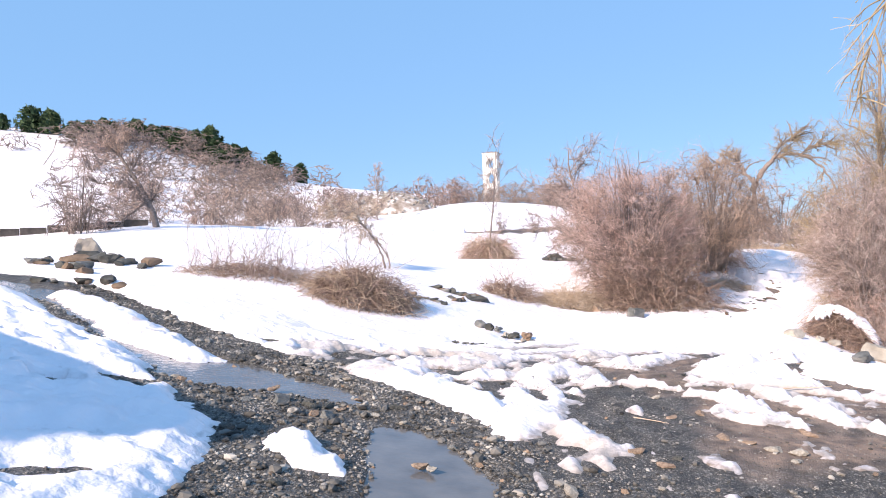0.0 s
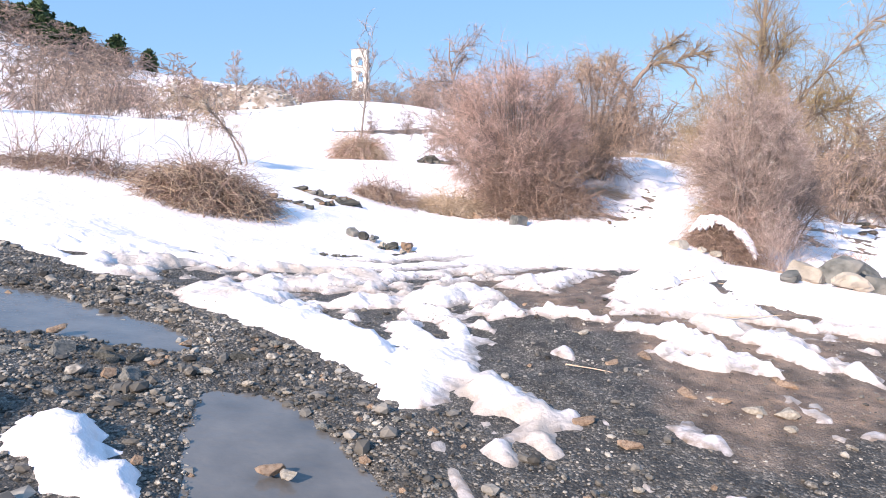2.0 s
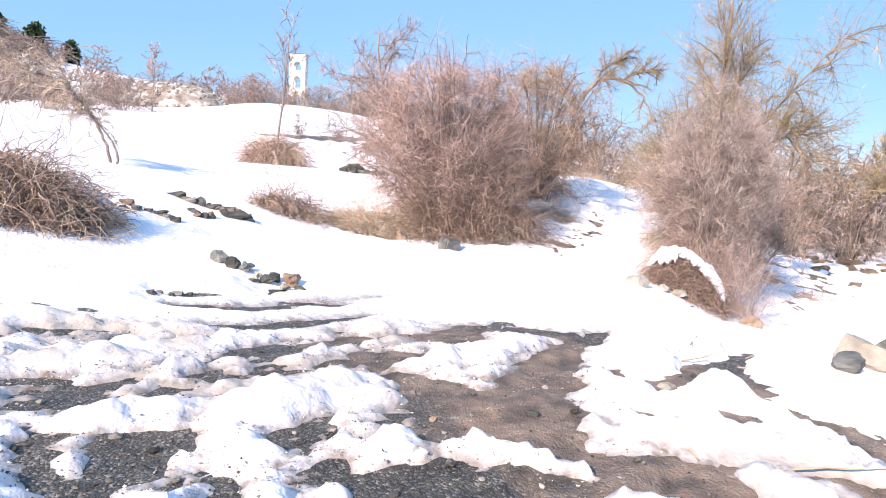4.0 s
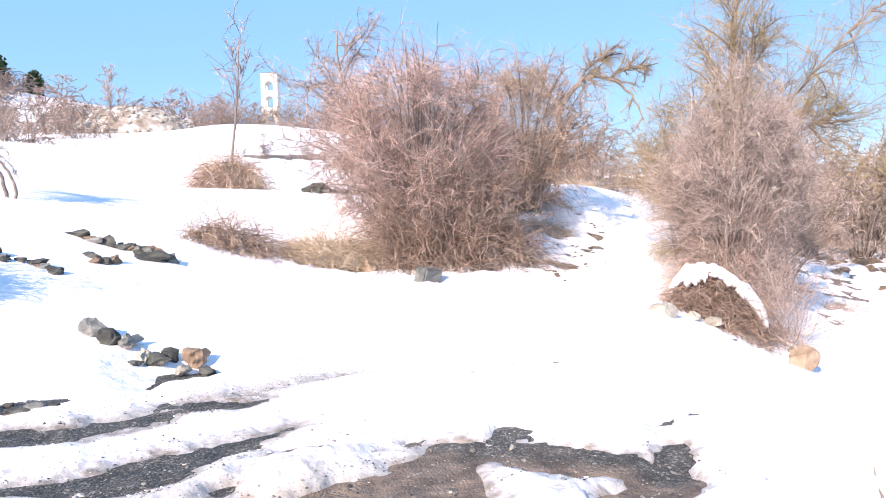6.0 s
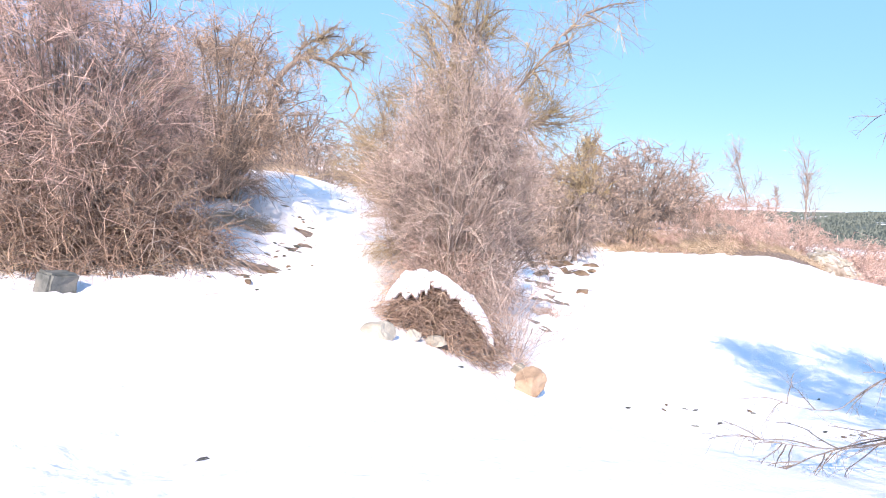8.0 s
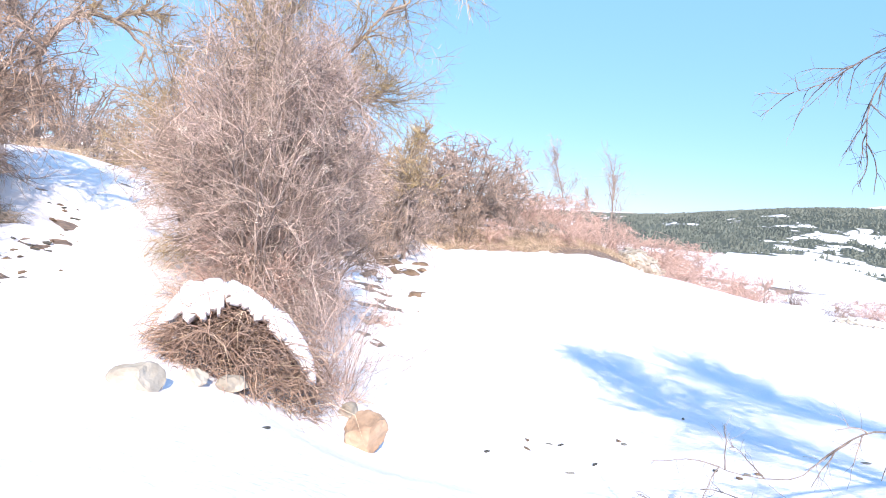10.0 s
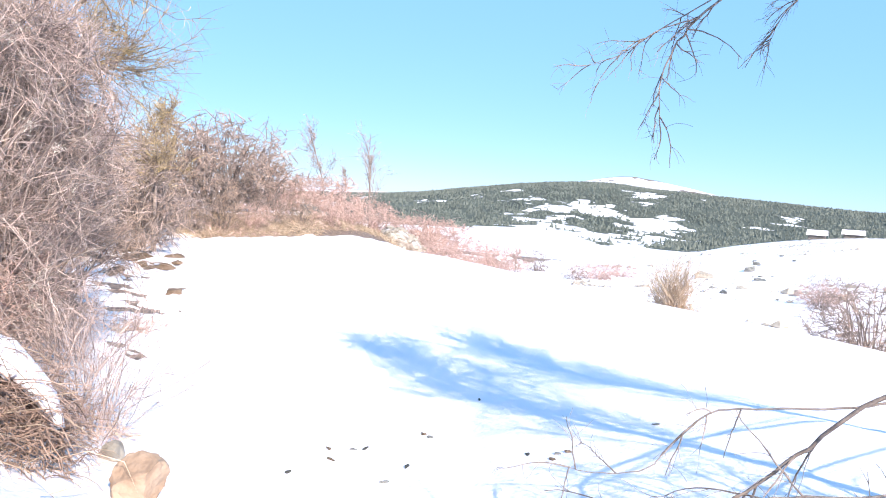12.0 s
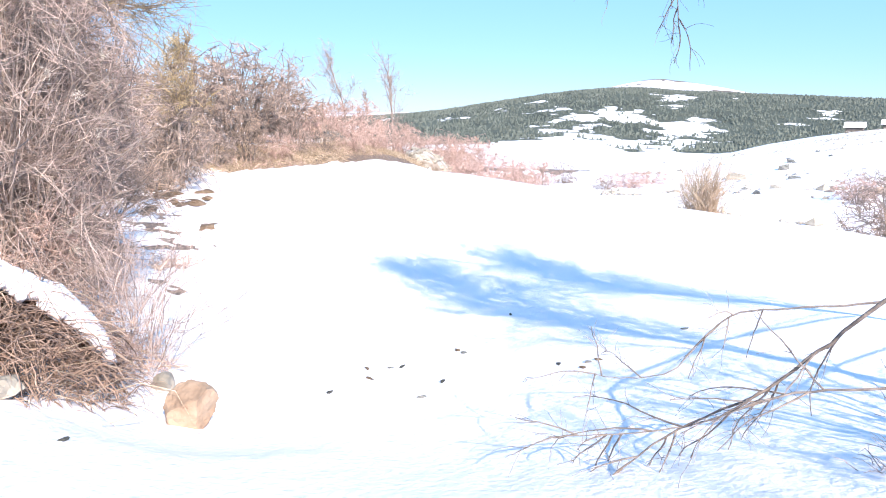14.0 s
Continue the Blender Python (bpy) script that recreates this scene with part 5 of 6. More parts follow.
for i, (x, y, s) in enumerate(((24.6, 28.6, .5), (25.4, 28.9, .4), (24.9, 27.9, .3), (26.2, 28.2, .3), (23.9, 27.6, .3), (25.6, 27.6, .25), (23.3, 28.7, .35), (22.6, 29.0, .3), (22.9, 26.6, .35), (24.0, 27.0, .4), (25.7, 29.9, .5), (21.2, 26.2, .3), (20.3, 25.6, .25), (26.9, 30.4, .4), (19.4, 22.9, .2), (22.0, 27.6, .3))):
    rock("clod", "brown clod of soil showing through thin snow", x, y, (s * 1.3, s * .8, s * .45), SOIL, 180 + i, .32, rz=50 * i, group="clods on the lower field")
for i, (x, y) in enumerate(((11.6, 15.48), (12.72, 15.57), (12.86, 15.33), (12.95, 15.2), (12.34, 15.36), (11.79, 14.52), (12.4, 14.49), (13.7, 14.73), (13.6, 14.6), (15.51, 14.45), (12.96, 12.85), (12.9, 12.95), (12.87, 13.27), (12.71, 12.99), (13.94, 11.95), (8.36, 15.54))):
    rock("stone", "small dark pebble lying on the snow", x, y, (.06, .03, .015), (ROCK_DARK, SOIL, ROCK_GREY)[i % 3], 200 + i, .15, rz=60 * i, rough=.6, flat=8, cuts=2, group="pebbles on the lower field")

rng = np.random.RandomState(19)
for i in range(40):
    f = rng.uniform(0, 1)
    x, y, s = 7.3 + 3.6 * f + rng.normal(0, .4), 19.2 + 5.4 * f + rng.normal(0, .4), rng.uniform(.04, .11)
    rock("clod", "dark scuffed soil on the trodden snow path", x, y, (s, s * .7, s * .35), SOIL if i % 3 else ROCK_DARK, 700 + i, .38, rz=rng.uniform(0, 180), group="scuffs on the path")
for i, (x, y, h, w) in enumerate(((9.3, 10.6, .3, .3), (9.75, 10.75, .35, .25), (9.0, 10.9, .12, .2))):
    heap("weed_clump", "small dark withered sprouts standing in the snow", x, y, w, w, h, 0, 240 + i, 70, CANE, CANE, 20, "weeds", fine=.004, sticks=10, group="withered sprouts")

rng = np.random.RandomState(27)
for x, y, l, a in ((3.9, 9.15, .5, 12), (4.3, 9.05, .6, -6), (4.1, 9.35, .35, 40), (1.55, 6.35, .35, -25), (2.9, 7.5, .4, 70), (3.3, 7.35, .5, -15), (4.6, 9.35, .45, 25), (9.0, 15.9, .3, -50), (.2, 6.0, .3, 60), (6.2, 17.9, .3, 10)):
    e = tagged(new("stick", mesh_from("stick", *tubes(grow(rng, np.zeros((1, 3)), np.array([[1., 0, 0]]), np.array([l]), 6, .08), .006, .003, 5), STRAW, True)), "thin pale stick lying on the wet ground", "stick", "loose sticks")
    e.matrix_world = pose(x, y, floor_z(x, y) + .025, 0, 0, a)

# larger stones lying on the gravel
rng = np.random.RandomState(8)
BIG = [stone_mesh("cobble", np.random.RandomState(300 + i), (1, .72, .42), m, .34, 2, False, 6) for i, m in enumerate((ROCK_GREY, ROCK_PALE, ROCK_TAN, ROCK_DARK, ROCK_GREY, ROCK_PALE))]
KINDS = ("grey cobble on wet gravel", "pale cobble on wet gravel", "reddish tan cobble on wet gravel", "dark cobble on wet gravel", "grey cobble on wet gravel", "pale cobble on wet gravel")
for x, y, s, k in ((2.45, 5.55, .1, 1), (2.62, 5.5, .11, 1), (2.3, 5.7, .09, 2), (2.5, 5.3, .07, 1), (2.15, 5.8, .12, 2), (1.35, 5.5, .1, 2), (1.5, 5.2, .09, 2), (3.0, 4.4, .12, 2), (3.42, 8.58, .10, 1), (4.5, 8.95, .12, 1), (4.62, 8.85, .08, 2), (-.3, 5.0, .09, 2), (-.22, 4.95, .07, 1), (-1.0, 6.9, .09, 2), (-1.1, 6.45, .08, 2),
                   (-.8, 6.3, .08, 1), (-1.7, 6.6, .16, 0), (-1.4, 6.5, .12, 3), (-1.2, 6.2, .12, 0), (-2.0, 6.5, .1, 0), (-.6, 6.6, .11, 3), (-.4, 6.9, .1, 0), (-1.9, 7.1, .1, 2), (2.9, 5.9, .1, 2), (1.9, 6.4, .08, 2), (2.2, 6.5, .1, 2), (1.1, 5.9, .07, 1)):
    ob = tagged(new("cobble", BIG[k]), KINDS[k], "stone", "cobbles on the gravel")
    ob.matrix_world = pose(x, y, soil_z(x, y) + s * .1, 0, 0, rng.uniform(0, 360)) @ Matrix.Diagonal((s * .8, s * .8, s * .8, 1))


def pebbles(count, seed, lo, hi, small=False):
    """Loose stones of the gravel, joined: far too many to count."""
    rng = np.random.RandomState(seed)
    x, y = rng.uniform(-7, 6, count * 4), rng.uniform(2.5, 13.5, count * 4)
    bare = snow_depth(x, y) < -.012
    heavy = np.exp(-np.maximum(stroke(x, y, ROAD), 0) * 1.6) * 1.0
    ok = bare & (rng.uniform(0, 1, len(x)) < .42 + .58 * heavy) & (wet(x, y) > rng.uniform(-.25, .04, len(x)))
    x, y = x[ok][:count], y[ok][:count]
    n = len(x)
    g = (1 + 5 ** .5) / 2
    ico = unit(np.array([(-1, g, 0), (1, g, 0), (-1, -g, 0), (1, -g, 0), (0, -1, g), (0, 1, g), (0, -1, -g), (0, 1, -g), (g, 0, -1), (g, 0, 1), (-g, 0, -1), (-g, 0, 1)], float))
    fac = np.array([(0, 11, 5), (0, 5, 1), (0, 1, 7), (0, 7, 10), (0, 10, 11), (1, 5, 9), (5, 11, 4), (11, 10, 2), (10, 7, 6), (7, 1, 8), (3, 9, 4), (3, 4, 2), (3, 2, 6), (3, 6, 8), (3, 8, 9), (4, 9, 5), (2, 4, 11), (6, 2, 10), (8, 6, 7), (9, 8, 1)])
    if small:
        ico = np.array([(1, 0, 0), (-1, 0, 0), (0, 1, 0), (0, -1, 0), (0, 0, 1), (0, 0, -1)], float)
        fac = np.array([(0, 2, 4), (2, 1, 4), (1, 3, 4), (3, 0, 4), (2, 0, 5), (1, 2, 5), (3, 1, 5), (0, 3, 5)])
    coarse = .45 + .55 * np.exp(-np.maximum(stroke(x, y, ROAD), 0) * 1.6)
    size = (coarse * np.minimum(lo * rng.pareto(2.2, n) * .6 + lo, hi))[:, None] * np.stack([np.ones(n), rng.uniform(.55, .95, n), rng.uniform(.35, .7, n)], 1)
    v = ico[None] * rng.uniform(.72, 1.15, (n, len(ico), 1)) * size[:, None]
    a = rng.uniform(0, 2 * math.pi, n)
    c, s = np.cos(a)[:, None], np.sin(a)[:, None]
    w = np.stack([c * v[..., 0] - s * v[..., 1] + x[:, None], s * v[..., 0] + c * v[..., 1] + y[:, None], v[..., 2] + (bed(x, y) + size[:, 2] * .35)[:, None]], -1)
    return mesh_from("pebbles", w.reshape(-1, 3), (fac[None] + len(ico) * np.arange(n)[:, None, None]).reshape(-1, 3), PEBBLE)


tagged(new("gravel_stones", pebbles(11000, 9, .014, .065)), "loose grey and tan gravel stones", "gravel", kind="stuff")
tagged(new("grit", pebbles(46000, 10, .006, .018, True)), "fine grey and brown crushed grit", "gravel", kind="stuff")


def crumbs(count, seed, lo, hi, shallow, material, name):
    """Small bits lying on the trodden slush, joined."""
    rng = np.random.RandomState(seed)
    x, y = rng.uniform(-3, 5.2, count * 12), rng.uniform(4.4, 13.2, count * 12)
    d = snow_depth(x, y)
    worn = np.minimum(np.minimum(stroke(x, y, SLUSH), stroke(x, y, TRACK)), np.minimum(stroke(x, y, RUTS[0]), stroke(x, y, RUTS[1])))
    ok = (worn < rng.exponential(.12, len(x))) & (d > .0) & (d < shallow) & (fbm(x, y, .5, 91) > rng.uniform(-.6, .4, len(x)))
    x, y, d = x[ok][:count], y[ok][:count], d[ok][:count]
    n = len(x)
    oct_v = np.array([(1, 0, 0), (-1, 0, 0), (0, 1, 0), (0, -1, 0), (0, 0, 1), (0, 0, -1)], float)
    oct_f = np.array([(0, 2, 4), (2, 1, 4), (1, 3, 4), (3, 0, 4), (2, 0, 5), (1, 2, 5), (3, 1, 5), (0, 3, 5)])
    size = np.minimum(lo * (1 + .7 * rng.pareto(2.2, n)), hi)[:, None] * np.stack([np.ones(n), rng.uniform(.6, 1, n), rng.uniform(.4, .8, n)], 1)
    v = oct_v[None] * rng.uniform(.6, 1.2, (n, 6, 1)) * size[:, None] + rng.normal(0, .12, (n, 6, 3)) * size[:, None]
    a = rng.uniform(0, 2 * math.pi, n)
    c, s = np.cos(a)[:, None], np.sin(a)[:, None]
    w = np.stack([c * v[..., 0] - s * v[..., 1] + x[:, None], s * v[..., 0] + c * v[..., 1] + y[:, None], v[..., 2] + (bed(x, y) + np.maximum(d, 0) + size[:, 2] * .15)[:, None]], -1)
    return mesh_from(name, w.reshape(-1, 3), (oct_f[None] + 6 * np.arange(n)[:, None, None]).reshape(-1, 3), material)


SLUSH_BIT = mat("dirty_slush", [(.52, .45, .39), (.80, .77, .76), (.90, .89, .90)], 5, .6, .3, random=.15)
tagged(new("slush_crumbs", crumbs(1300, 15, .005, .014, .05, SLUSH_BIT, "slush_crumbs")), "crumbs of dirty wet slush on the track", "slush", kind="stuff")
tagged(new("loose_grit", crumbs(7000, 16, .004, .011, .06, PEBBLE, "loose_grit")), "dark grit strewn over trodden slush", "gravel", kind="stuff")


def pasture_stones(count, seed):
    """Stones and tufts showing through thin snow on the far pasture, joined."""
    rng = np.random.RandomState(seed)
    x, y = rng.uniform(36, 150, count * 6), rng.uniform(-30, 18, count * 6)
    ok = (fbm(x, y, 14, 95) + .6 * fbm(x, y, 4, 96) > .02 + .3 * rng.uniform(0, 1, count * 6)) & ((x - 30) * .707 - (y - 11.5) * .707 > 4)
    x, y = x[ok][:count], y[ok][:count]
    n = len(x)
    oct_v = np.array([(1, 0, 0), (-1, 0, 0), (0, 1, 0), (0, -1, 0), (0, 0, 1), (0, 0, -1)], float)
    oct_f = np.array([(0, 2, 4), (2, 1, 4), (1, 3, 4), (3, 0, 4), (2, 0, 5), (1, 2, 5), (3, 1, 5), (0, 3, 5)])
    size = (.1 + .12 * rng.pareto(3, n)).clip(0, .5)[:, None] * np.stack([np.ones(n), rng.uniform(.6, 1.5, n), rng.uniform(.5, .9, n)], 1)
    v = (oct_v[None] * rng.uniform(.7, 1.2, (n, 6, 1)) + rng.normal(0, .12, (n, 6, 3))) * size[:, None]
    w = v + np.stack([x, y, ground_h(x, y) + .3], -1)[:, None]
    return mesh_from("pasture_stones", w.reshape(-1, 3), (oct_f[None] + 6 * np.arange(n)[:, None, None]).reshape(-1, 3), ROCK_PALE)


tagged(new("pasture_stones", pasture_stones(4600, 17)), "grey stones showing through thin snow on the pasture", "stones", kind="stuff")
rng = np.random.RandomState(14)
SINGLE = [stone_mesh("stone", np.random.RandomState(600 + i), (1, .75, .5), m, .3, 1, False, 4) for i, m in enumerate((PEBBLE, ROCK_GREY, PEBBLE, ROCK_PALE, ROCK_DARK, PEBBLE, ROCK_TAN))]
made = 0
while made < 290:
    x, y = rng.uniform(-3.2, 3.0), rng.uniform(4.2, 8.6)
    if float(snow_depth(np.array([x]), np.array([y]))[0]) > -.015 or (rng.uniform() > .25 + .75 * math.exp(-2 * max(0, float(stroke(np.array([x]), np.array([y]), ROAD)[0])))):
        continue
    s = min(.085, .024 + .012 * rng.pareto(2.0))
    o = part("stone", SINGLE[rng.randint(0, 7)], ground)
    o.matrix_basis = pose(x, y, float(bed(np.array([x]), np.array([y]))[0]) + s * .2, rng.uniform(-15, 15), rng.uniform(-15, 15), rng.uniform(0, 360)) @ Matrix.Diagonal((s, s, s, 1))
    made += 1


# ---- wall, tower, houses ----
def dry_wall(pts, high, thick):
    e = thing("stone_wall", "low dark stone wall beside the road", "wall", (*pts[0], soil_z(*pts[0])))
    rng = np.random.RandomState(3)
    for (ax, ay), (bx, by) in zip(pts, pts[1:]):
        n = max(2, int(math.hypot(bx - ax, by - ay) / .9))
        for i in range(n):
            x, y = ax + (bx - ax) * (i + .5) / n, ay + (by - ay) * (i + .5) / n
            bm = bmesh.new()
            l, hh = math.hypot(bx - ax, by - ay) / n * .49, high * rng.uniform(.93, 1.05)
            box_bm(bm, -l, -thick / 2, -.6, l, thick / 2, hh)
            o = part("block", bm_mesh("block", bm, WALLSTONE, .03), e)
            o.matrix_basis = e.matrix_world.inverted() @ pose(x, y, soil_z(x, y), 0, 0, math.degrees(math.atan2(by - ay, bx - ax)))
    return e


dry_wall([(-30, 24.2), (-20, 29.8), (-14.6, 33.0)], .5, .45)


def bell_tower(x, y, z, side, high, rz):
    e = thing("bell_tower", "whitewashed square bell tower with open arches on a hill", "tower", (x, y, z), rz=rz)
    h, w = side / 2, .68
    tiers = ((.14, .35), (.46, .65), (.74, .895))
    for lo, hi in ((0, .14), (.35, .46), (.65, .74), (.895, 1)):
        bm = bmesh.new()
        box_bm(bm, -h, -h, high * lo, h, h, high * hi)
        part("wall", bm_mesh("wall", bm, PLASTER), e)
    for lo, hi in tiers:
        for sx in (-1, 1):
            for sy in (-1, 1):
                bm = bmesh.new()
                xs_, ys_ = sorted(((h - w) * sx, h * sx)), sorted(((h - w) * sy, h * sy))
                box_bm(bm, xs_[0], ys_[0], high * lo, xs_[1], ys_[1], high * hi)
                part("pier", bm_mesh("pier", bm, PLASTER), e)
        for k in range(4):
            bm = bmesh.new()
            n, rr = 10, h - w
            zc, prev = high * hi - rr, None
            for i in range(n + 1):
                a = math.pi * i / n
                p = (math.cos(a) * rr, zc + math.sin(a) * rr * .98)
                ring = [bm.verts.new(q) for q in ((p[0], -h + .003, p[1]), (p[0], -h + .003, high * hi), (p[0], -h + .9, p[1]), (p[0], -h + .9, high * hi))]
                if prev:
                    bm.faces.new((prev[0], ring[0], ring[1], prev[1]))
                    bm.faces.new((prev[2], prev[3], ring[3], ring[2]))
                    bm.faces.new((prev[0], prev[2], ring[2], ring[0]))
                prev = ring
            part("arch", bm_mesh("arch", bm, PLASTER), e).matrix_basis = pose(0, 0, 0, 0, 0, 90 * k)
    bm = bmesh.new()
    box_bm(bm, -h - .12, -h - .12, high, h + .12, h + .12, high + .16)
    part("cornice", bm_mesh("cornice", bm, PLASTER, .03), e)
    bm = bmesh.new()
    bmesh.ops.create_cone(bm, cap_ends=True, segments=4, radius1=(h + .2) * 1.414, radius2=.1, depth=.35, matrix=pose(0, 0, high + .33, 0, 0, 45))
    part("roof", bm_mesh("roof", bm, ROOF), e, "low tiled roof")
    return e


bell_tower(6.8, 128.0, 9.6, 2.65, 9.9, -14)


def house(name, label, x, y, z, long, deep, eaves, ridge, rz, wall, roof, chimney=True):
    e = thing(name, label, "house", (x, y, z), rz=rz)
    bm = bmesh.new()
    box_bm(bm, -long / 2, -deep / 2, -1, long / 2, deep / 2, eaves)
    part("wall", bm_mesh("wall", bm, wall), e)
    bm = bmesh.new()
    a, b, t = long / 2 + .35, deep / 2 + .4, .18
    pts = [(-a, -b, eaves - .1), (a, -b, eaves - .1), (a, 0, ridge), (-a, 0, ridge), (-a, b, eaves - .1), (a, b, eaves - .1)]
    lowr = [bm.verts.new(p) for p in pts]
    topr = [bm.verts.new((p[0], p[1], p[2] + t)) for p in pts]
    for q in (topr, lowr):
        bm.faces.new((q[0], q[1], q[2], q[3])), bm.faces.new((q[3], q[2], q[5], q[4]))
    for i, j in ((0, 1), (1, 2), (2, 5), (5, 4), (4, 3), (3, 0)):
        bm.faces.new((lowr[i], lowr[j], topr[j], topr[i]))
    top = part("roof", bm_mesh("roof", bm, roof), e)
    for sx in (-1, 1):
        bm = bmesh.new()
        v = [bm.verts.new(p) for p in ((sx * long / 2, -deep / 2, eaves), (sx * long / 2, deep / 2, eaves), (sx * long / 2, 0, ridge))]
        bm.faces.new(v)
        part("gable", bm_mesh("gable", bm, wall), e)
    for sy in (-1, 1):
        for i in range(3):
            cx = long * (-.3 + .3 * i)
            bm = bmesh.new()
            box_bm(bm, cx - .4, sy * (deep / 2 + .01) - .03, eaves * .35, cx + .4, sy * (deep / 2 + .01) + .03, eaves * .75)
            win = part("window", bm_mesh("window", bm, DARK_IN), e)
            bm = bmesh.new()
            box_bm(bm, cx - .46, sy * (deep / 2 + .04) - .06, eaves * .32, cx + .46, sy * (deep / 2 + .04) + .06, eaves * .35)
            part("sill", bm_mesh("sill", bm, PLASTER), win)
    if chimney:
        bm = bmesh.new()
        box_bm(bm, long * .3, -.9, eaves, long * .3 + .55, -.35, ridge + .9)
        part("chimney", bm_mesh("chimney", bm, wall), top)
    return e


house("house", "small far house with a snow-covered roof across the valley", 152.5, -17.2, soil_z(152.5, -17.2), 2.8, 2.6, 1.3, 2.0, 75, WALLSTONE, SNOW, False)
house("shed", "low far shed with a snow-covered roof beside the house", 153.5, -23.5, soil_z(153.5, -23.5), 3.2, 2.2, 1.2, 1.8, 75, WALLSTONE, SNOW, False)
house("house", "plain stone house beside the road that shades the snow bank", -13.4, 3.7, .45, 13.0, 8.0, 2.9, 5.3, 136, WALLSTONE, ROOF)


# ---- mounds of stones ----
RUBBLE = mat("snow_dusted_rubble", [(.17, .13, .10), (.36, .31, .27), (.80, .80, .82)], 1.6, .9, .6, fine=9)


def mound(name, label, x, y, long, wide, high, seed, stones, size, material):
    rng = np.random.RandomState(seed)
    e = thing(name, label, "stone heap", (x, y, soil_z(x, y)))
    bm = bmesh.new()
    bmesh.ops.create_grid(bm, x_segments=24, y_segments=18, size=1)
    for v in bm.verts:
        u, t = v.co.x, v.co.y
        rr = min(1, u * u + t * t)
        wx, wy = x + u * long / 2, y + t * wide / 2
        v.co = Vector((u * long / 2, t * wide / 2, soil_z(wx, wy) - soil_z(x, y) + high * (1 - rr) ** .8 + (.15 if rr < .95 else -.3) + .12 * noise.noise(Vector((u * 5, t * 5, seed)))))
    me_ = bm_mesh("snow_cover", bm, RUBBLE)
    me_.polygons.foreach_set("use_smooth", np.full(len(me_.polygons), True))
    part("snow_cover", me_, e, "patchy snow")
    protos = [stone_mesh("stone", np.random.RandomState(seed + i), (1, .7, .55), material, .2, 1, False, 3) for i in range(4)]
    for i in range(stones):
        a, r = rng.uniform(0, 2 * math.pi), math.sqrt(rng.uniform(0, 1))
        u, t = r * math.cos(a), r * math.sin(a)
        wx, wy = x + u * long / 2, y + t * wide / 2
        s = size * rng.uniform(.5, 1.3)
        o = part("stone", protos[i % 4], e)
        o.matrix_basis = pose(u * long / 2, t * wide / 2, soil_z(wx, wy) - soil_z(x, y) + high * (1 - r * r) ** .8 + .15, rng.uniform(-20, 20), rng.uniform(-20, 20), rng.uniform(0, 360)) @ Matrix.Diagonal((s, s, s, 1))
    return e


mound("stone_heap", "snow-dusted heap of stones at the top of the field", -6.2, 65.0, 9.0, 5.0, 2.0, 401, 280, .2, ROCK_PALE)
mound("stone_heap", "snow-dusted heap of pale stones below the bank", 54.0, 29.6, 5.5, 3.5, 1.3, 402, 80, .35, ROCK_PALE)
FIELD = [stone_mesh("stone", np.random.RandomState(430 + i), (1, .7, .5), (ROCK_PALE, ROCK_GREY)[i % 2], .3, 1, False, 5) for i in range(6)]
spread = thing("stone_heap", "long spread of tumbled field stones in snow", "stone heap", (72, 4, soil_z(72, 4)))
rng = np.random.RandomState(43)
for i in range(290):
    if i % 8 == 0:
        f = rng.uniform(0, 1)
        cx, cy = 58 + 42 * f + rng.normal(0, 2), 9.0 - 12.0 * f + rng.normal(0, 1.4 + 1.6 * f)
    x, y, s_ = cx + rng.normal(0, 2.2), cy + rng.normal(0, .8), (.14 + .11 * rng.pareto(3)) * (.8 + .6 * f)
    o = part("stone", FIELD[i % 6], spread)
    o.matrix_basis = pose(x - 72, y - 4, soil_z(x, y) - soil_z(72, 4) + .2 + s_ * .2, rng.uniform(-25, 25), rng.uniform(-25, 25), rng.uniform(0, 360)) @ Matrix.Diagonal((s_, s_, s_, 1))
mound("stone_heap", "stony snowy bank with straw-coloured grass", 46.0, 33.4, 3.4, 2.0, .5, 404, 60, .3, ROCK_GREY)


# ---- pines ----
def pine(name, label, x, y, height, width, seed, group=""):
    """A pine: a trunk and a crown of many small needle tufts."""
    rng = np.random.RandomState(seed)
    e = thing(name, label, "tree", (x, y, soil_z(x, y) - .2), group)
    T = grow(rng, np.zeros((1, 3)), np.array([[0, 0, 1.0]]), np.array([height * .95]), 6, .04)
    part("trunk", mesh_from("trunk", *tubes(T, height * .022, .02, 6), BARK, True), e)
    n = 640
    t = rng.uniform(.12, 1, n)
    r = width / 2 * np.sqrt(np.clip(1 - ((t - .35) / .68) ** 2, .01, 1)) * rng.uniform(.35, 1.05, n) * (1 + .25 * np.sin(t * 31))
    a = rng.uniform(0, 2 * math.pi, n)
    c = np.stack([r * np.cos(a), r * np.sin(a), t * height], 1)
    s = height * .055
    tri = c[:, None] + rng.normal(0, s, (n, 3, 3))
    tri2 = c[:, None] + rng.normal(0, s, (n, 3, 3))
    v = np.concatenate([tri, tri2]).reshape(-1, 3)
    part("crown", mesh_from("crown", v, np.arange(len(v)).reshape(-1, 3), PINE), e, "dark green needles")
    return e


PINES = [pine("pine", "dark green rounded pine on the snowy hill", -78.0, 128.1, 5.2, 4.4, 501, "pines on the hill"), pine("pine", "dark green pine on the wooded ridge", -46.5, 133.5, 6.5, 4.2, 502, "pines on the hill")]
rng = np.random.RandomState(12)
